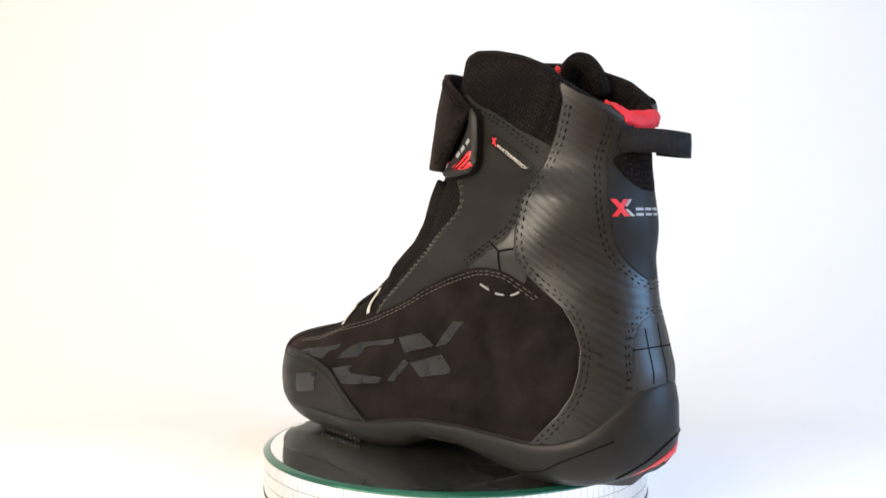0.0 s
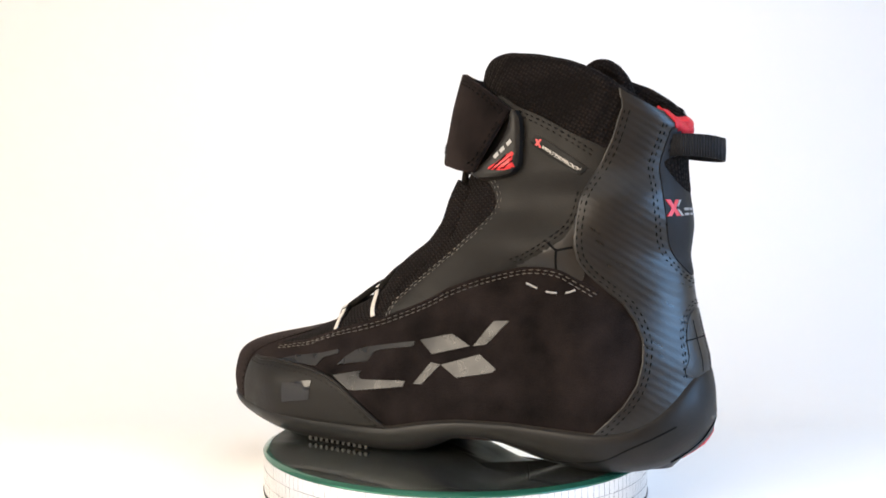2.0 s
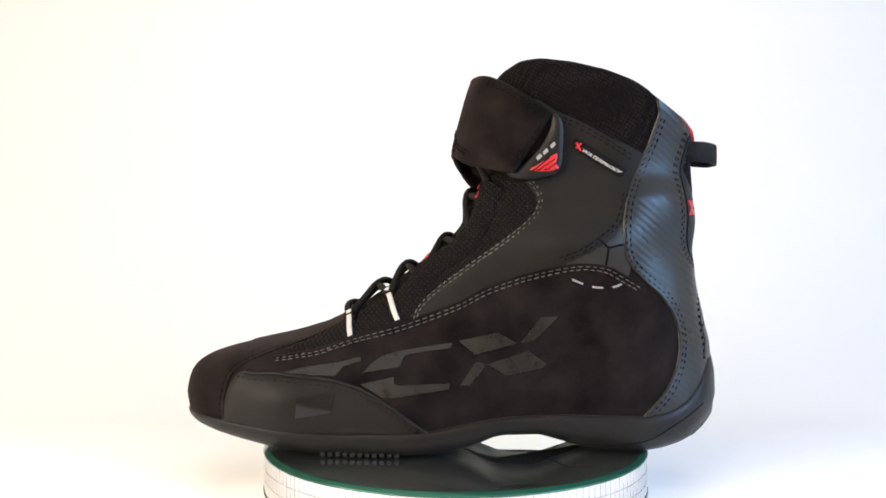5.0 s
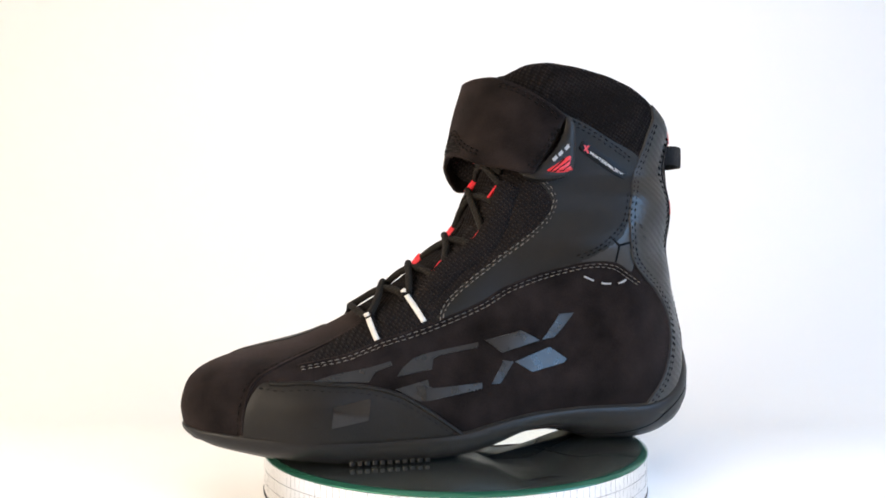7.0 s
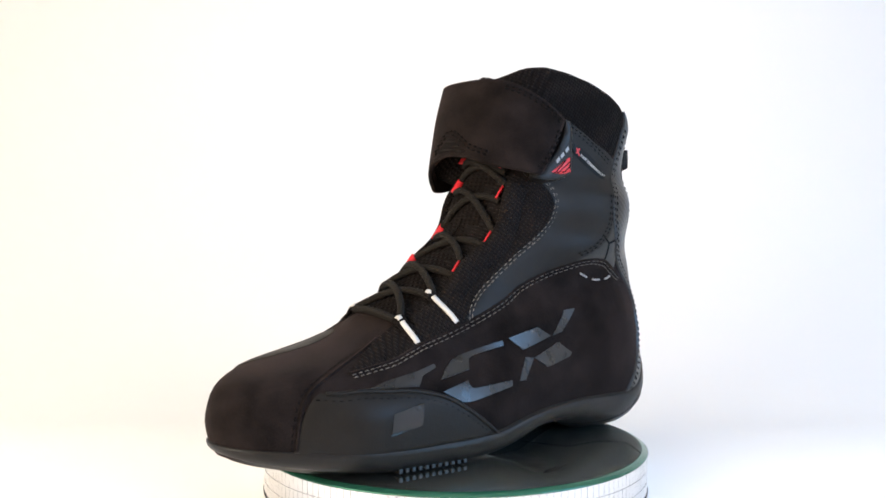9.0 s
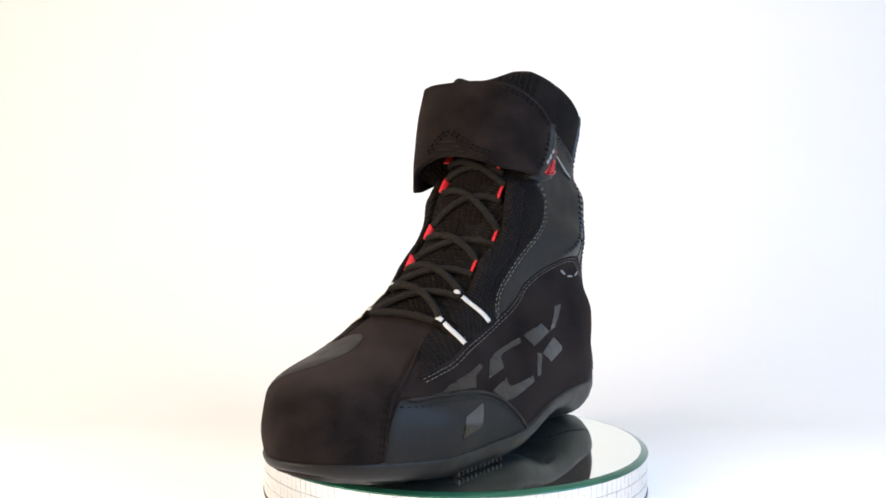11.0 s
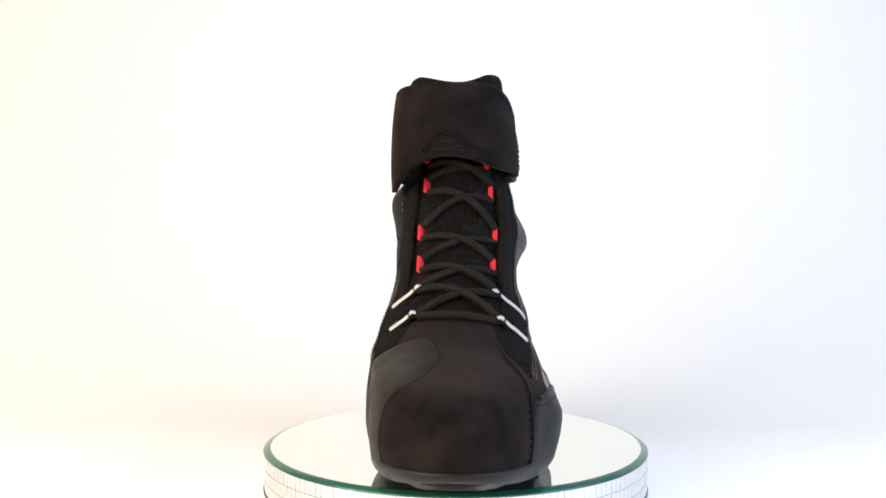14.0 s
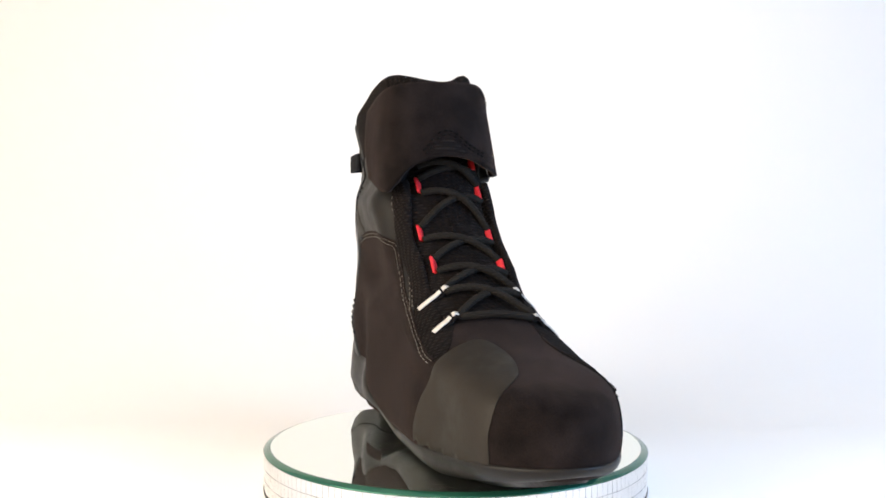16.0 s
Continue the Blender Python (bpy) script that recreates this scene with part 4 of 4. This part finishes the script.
def written_badge():
    """The slanted woven label."""
    badge = panel("woven_label", lat([(-66.5, 173.5), (-68, 176), (-71, 175.6), (-95.5, 160.2), (-96.5, 157.5), (-94.5, 155.2), (-91.5, 155.6), (-68, 170.2)]), SIDE_L, material("label_rubber", (0.004, 0.004, 0.004), 0.5, spec=0.15), 1.7, BOOT, "slanted black rubber label with white word", step=1.6, edge=0.85)
    cu = bpy.data.curves.new("word", "FONT")
    cu.body, cu.size, cu.shear = "WATERPROOF", 1.0, 0.25
    cu.offset = 0.015
    ob = new("word", cu)
    me = ob.to_mesh()
    xs = [v.co.x for v in me.vertices]
    w = max(xs) - min(xs)
    bm = bmesh.new()
    a, b = Vector((-72.6, 0, 170.0)), Vector((-94, 0, 156.7))
    d = (b - a).normalized()
    up = Vector((-d.z, 0, d.x)) * -1
    if up.z < 0:
        up = -up
    vs = []
    for v in me.vertices:
        q = a + d * ((v.co.x - min(xs)) / w * (b - a).length) + up * (v.co.y * 2.4 - 0.78)
        hit, nor = cast(q * 0.001, SIDE_L)
        vs.append(bm.verts.new(hit + nor * 0.00188))
    for f in me.polygons:
        bm.faces.new([vs[i] for i in f.vertices])
    ob.to_mesh_clear()
    bpy.data.objects.remove(ob)
    part("lettering", bm, WHITE_TAPE, badge, "white lettering")
    for q in ([(-68.5, 174), (-69.6, 174.2), (-72, 169.6), (-71, 169.4)], [(-71.2, 174), (-72.2, 173.6), (-69.2, 170.6), (-68.4, 171.2)]):
        panel("emblem_bar", lat(q), SIDE_L, RED_RUBBER, 1.95, badge, "red slanted bar", sharp=True, step=1.5, edge=0.95)


def sole_details():
    """Tread ribs along the forefoot, the heel groove and the red heel insert."""
    rib_bm = bmesh.new()
    box(rib_bm, -0.0013, 0.0013, -0.0065, -0.0012, 0.0001, 0.0052)
    bmesh.ops.bevel(rib_bm, geom=list(rib_bm.edges), offset=0.0004, segments=1, affect="EDGES")
    rib = bpy.data.meshes.new("tread_rib")
    rib_bm.to_mesh(rib)
    rib_bm.free()
    rib.materials.append(RUBBER)
    for k in range(11):
        x = 29 + 4.1 * k
        y = y_mid(x) + half_width(x, 4.0, 1) + 1.2
        y2 = y_mid(x + 2) + half_width(x + 2, 4.0, 1) + 1.2
        ob = new("tread_rib", rib)
        ob.parent = SOLE
        turn = math.degrees(math.atan2(y2 - y, 2))
        ob.matrix_basis = pose(x * 0.001, y * 0.001, z_bottom(x) * 0.001 + 0.0002, 0, 0, turn)
    tree = BVHTree.FromPolygons([v.co for v in SOLE.data.vertices], [p.vertices for p in SOLE.data.polygons])
    for way, s in ((SIDE_L, 1), (SIDE_M, -1)):
        line = [(-72, s * 50, 7), (-91, s * 50, 6), (-105, s * 50, 7.5), (-117, s * 50, 10), (-131, s * 50, 17), (-143, s * 20, 28)]
        strip("groove", line, (-0.45, s * 1.0, 0), 0.9, 0.15, BLACK_THREAD, SOLE, thick=0.5, tree=tree)
    ins = panel("red_insert", [(-150, y, z) for y, z in ((3, 9), (-1, 13), (-7, 18), (-14, 22.5), (-23, 24.5), (-22, 20.5), (-12, 15), (-4, 10.5))], BACK, RED_RUBBER, 0.5, SOLE, "red rubber heel insert", step=2.0, tree=tree)
    strip("groove", [(-150, y, z) for y, z in ((11, 8), (5, 15), (-4, 23), (-14, 28.5), (-25, 30))], BACK, 1.0, 0.4, BLACK_THREAD, ins, thick=0.5, tree=tree)
    strip("welt_seam", [(x, 60, z_top(x) + 0.4) for x in range(128, -122, -10)], SIDE_L, 0.7, 0.9, GREY_SYNTH, SOLE, "thin glossy line where upper meets sole", thick=0.6)


lateral_panels()
heel_counter()
medial_panels()
lacing()
closure_flap()
written_badge()
sole_details()


def mosaic():
    """Mirror tiles round the drum: the top row single, the lower rows as one part."""
    n, r = 168, R_DRUM + 0.0002
    wide, high = 2 * math.pi * r / n * 0.482, 0.00342
    bm = bmesh.new()
    box(bm, -0.0004, 0.0006, -wide, wide, -high, high)
    me = bpy.data.meshes.new("mirror_tile")
    bm.to_mesh(me)
    bm.free()
    me.materials.append(TILE)
    rest = bmesh.new()
    rnd = random.Random(4)
    for row in range(3):
        z = -0.0058 - row * 0.0071
        for k in range(n):
            a = 2 * math.pi * (k + 0.5) / n
            m = pose(r * math.cos(a), r * math.sin(a), z, rnd.uniform(-0.3, 0.3), rnd.uniform(-1.2, 1.2), math.degrees(a) + rnd.uniform(-0.9, 0.9))
            if row == 0:
                ob = new("mirror_tile", me)
                ob.parent = TURNTABLE
                ob.matrix_basis = m
            else:
                vs = [rest.verts.new(m @ v.co) for v in me.vertices]
                for p in me.polygons:
                    rest.faces.new([vs[i] for i in p.vertices])
    tagged(part("mirror_tiles", rest, TILE, TURNTABLE, "small mirror mosaic tiles", smooth=False), kind="stuff")


mosaic()


# ---------------------------------------------------------------- movement
HEADING = 129.5
TURN = [0.0, 9.96, 19.45, 29.1, 38.9, 47.8, 57.0, 67.2, 77.6, 87.9, 98.1, 108.5, 118.6, 128.6, 138.2, 148.7, 160.1]


def motions():
    walk(TURNTABLE, [(t, pose(0.0012, 0, 0, 0, 0, a)) for t, a in enumerate(TURN)])
    walk(BOOT, [(t, pose(0, 0, 0.0002, 0, 0, HEADING + a)) for t, a in enumerate(TURN)])


motions()
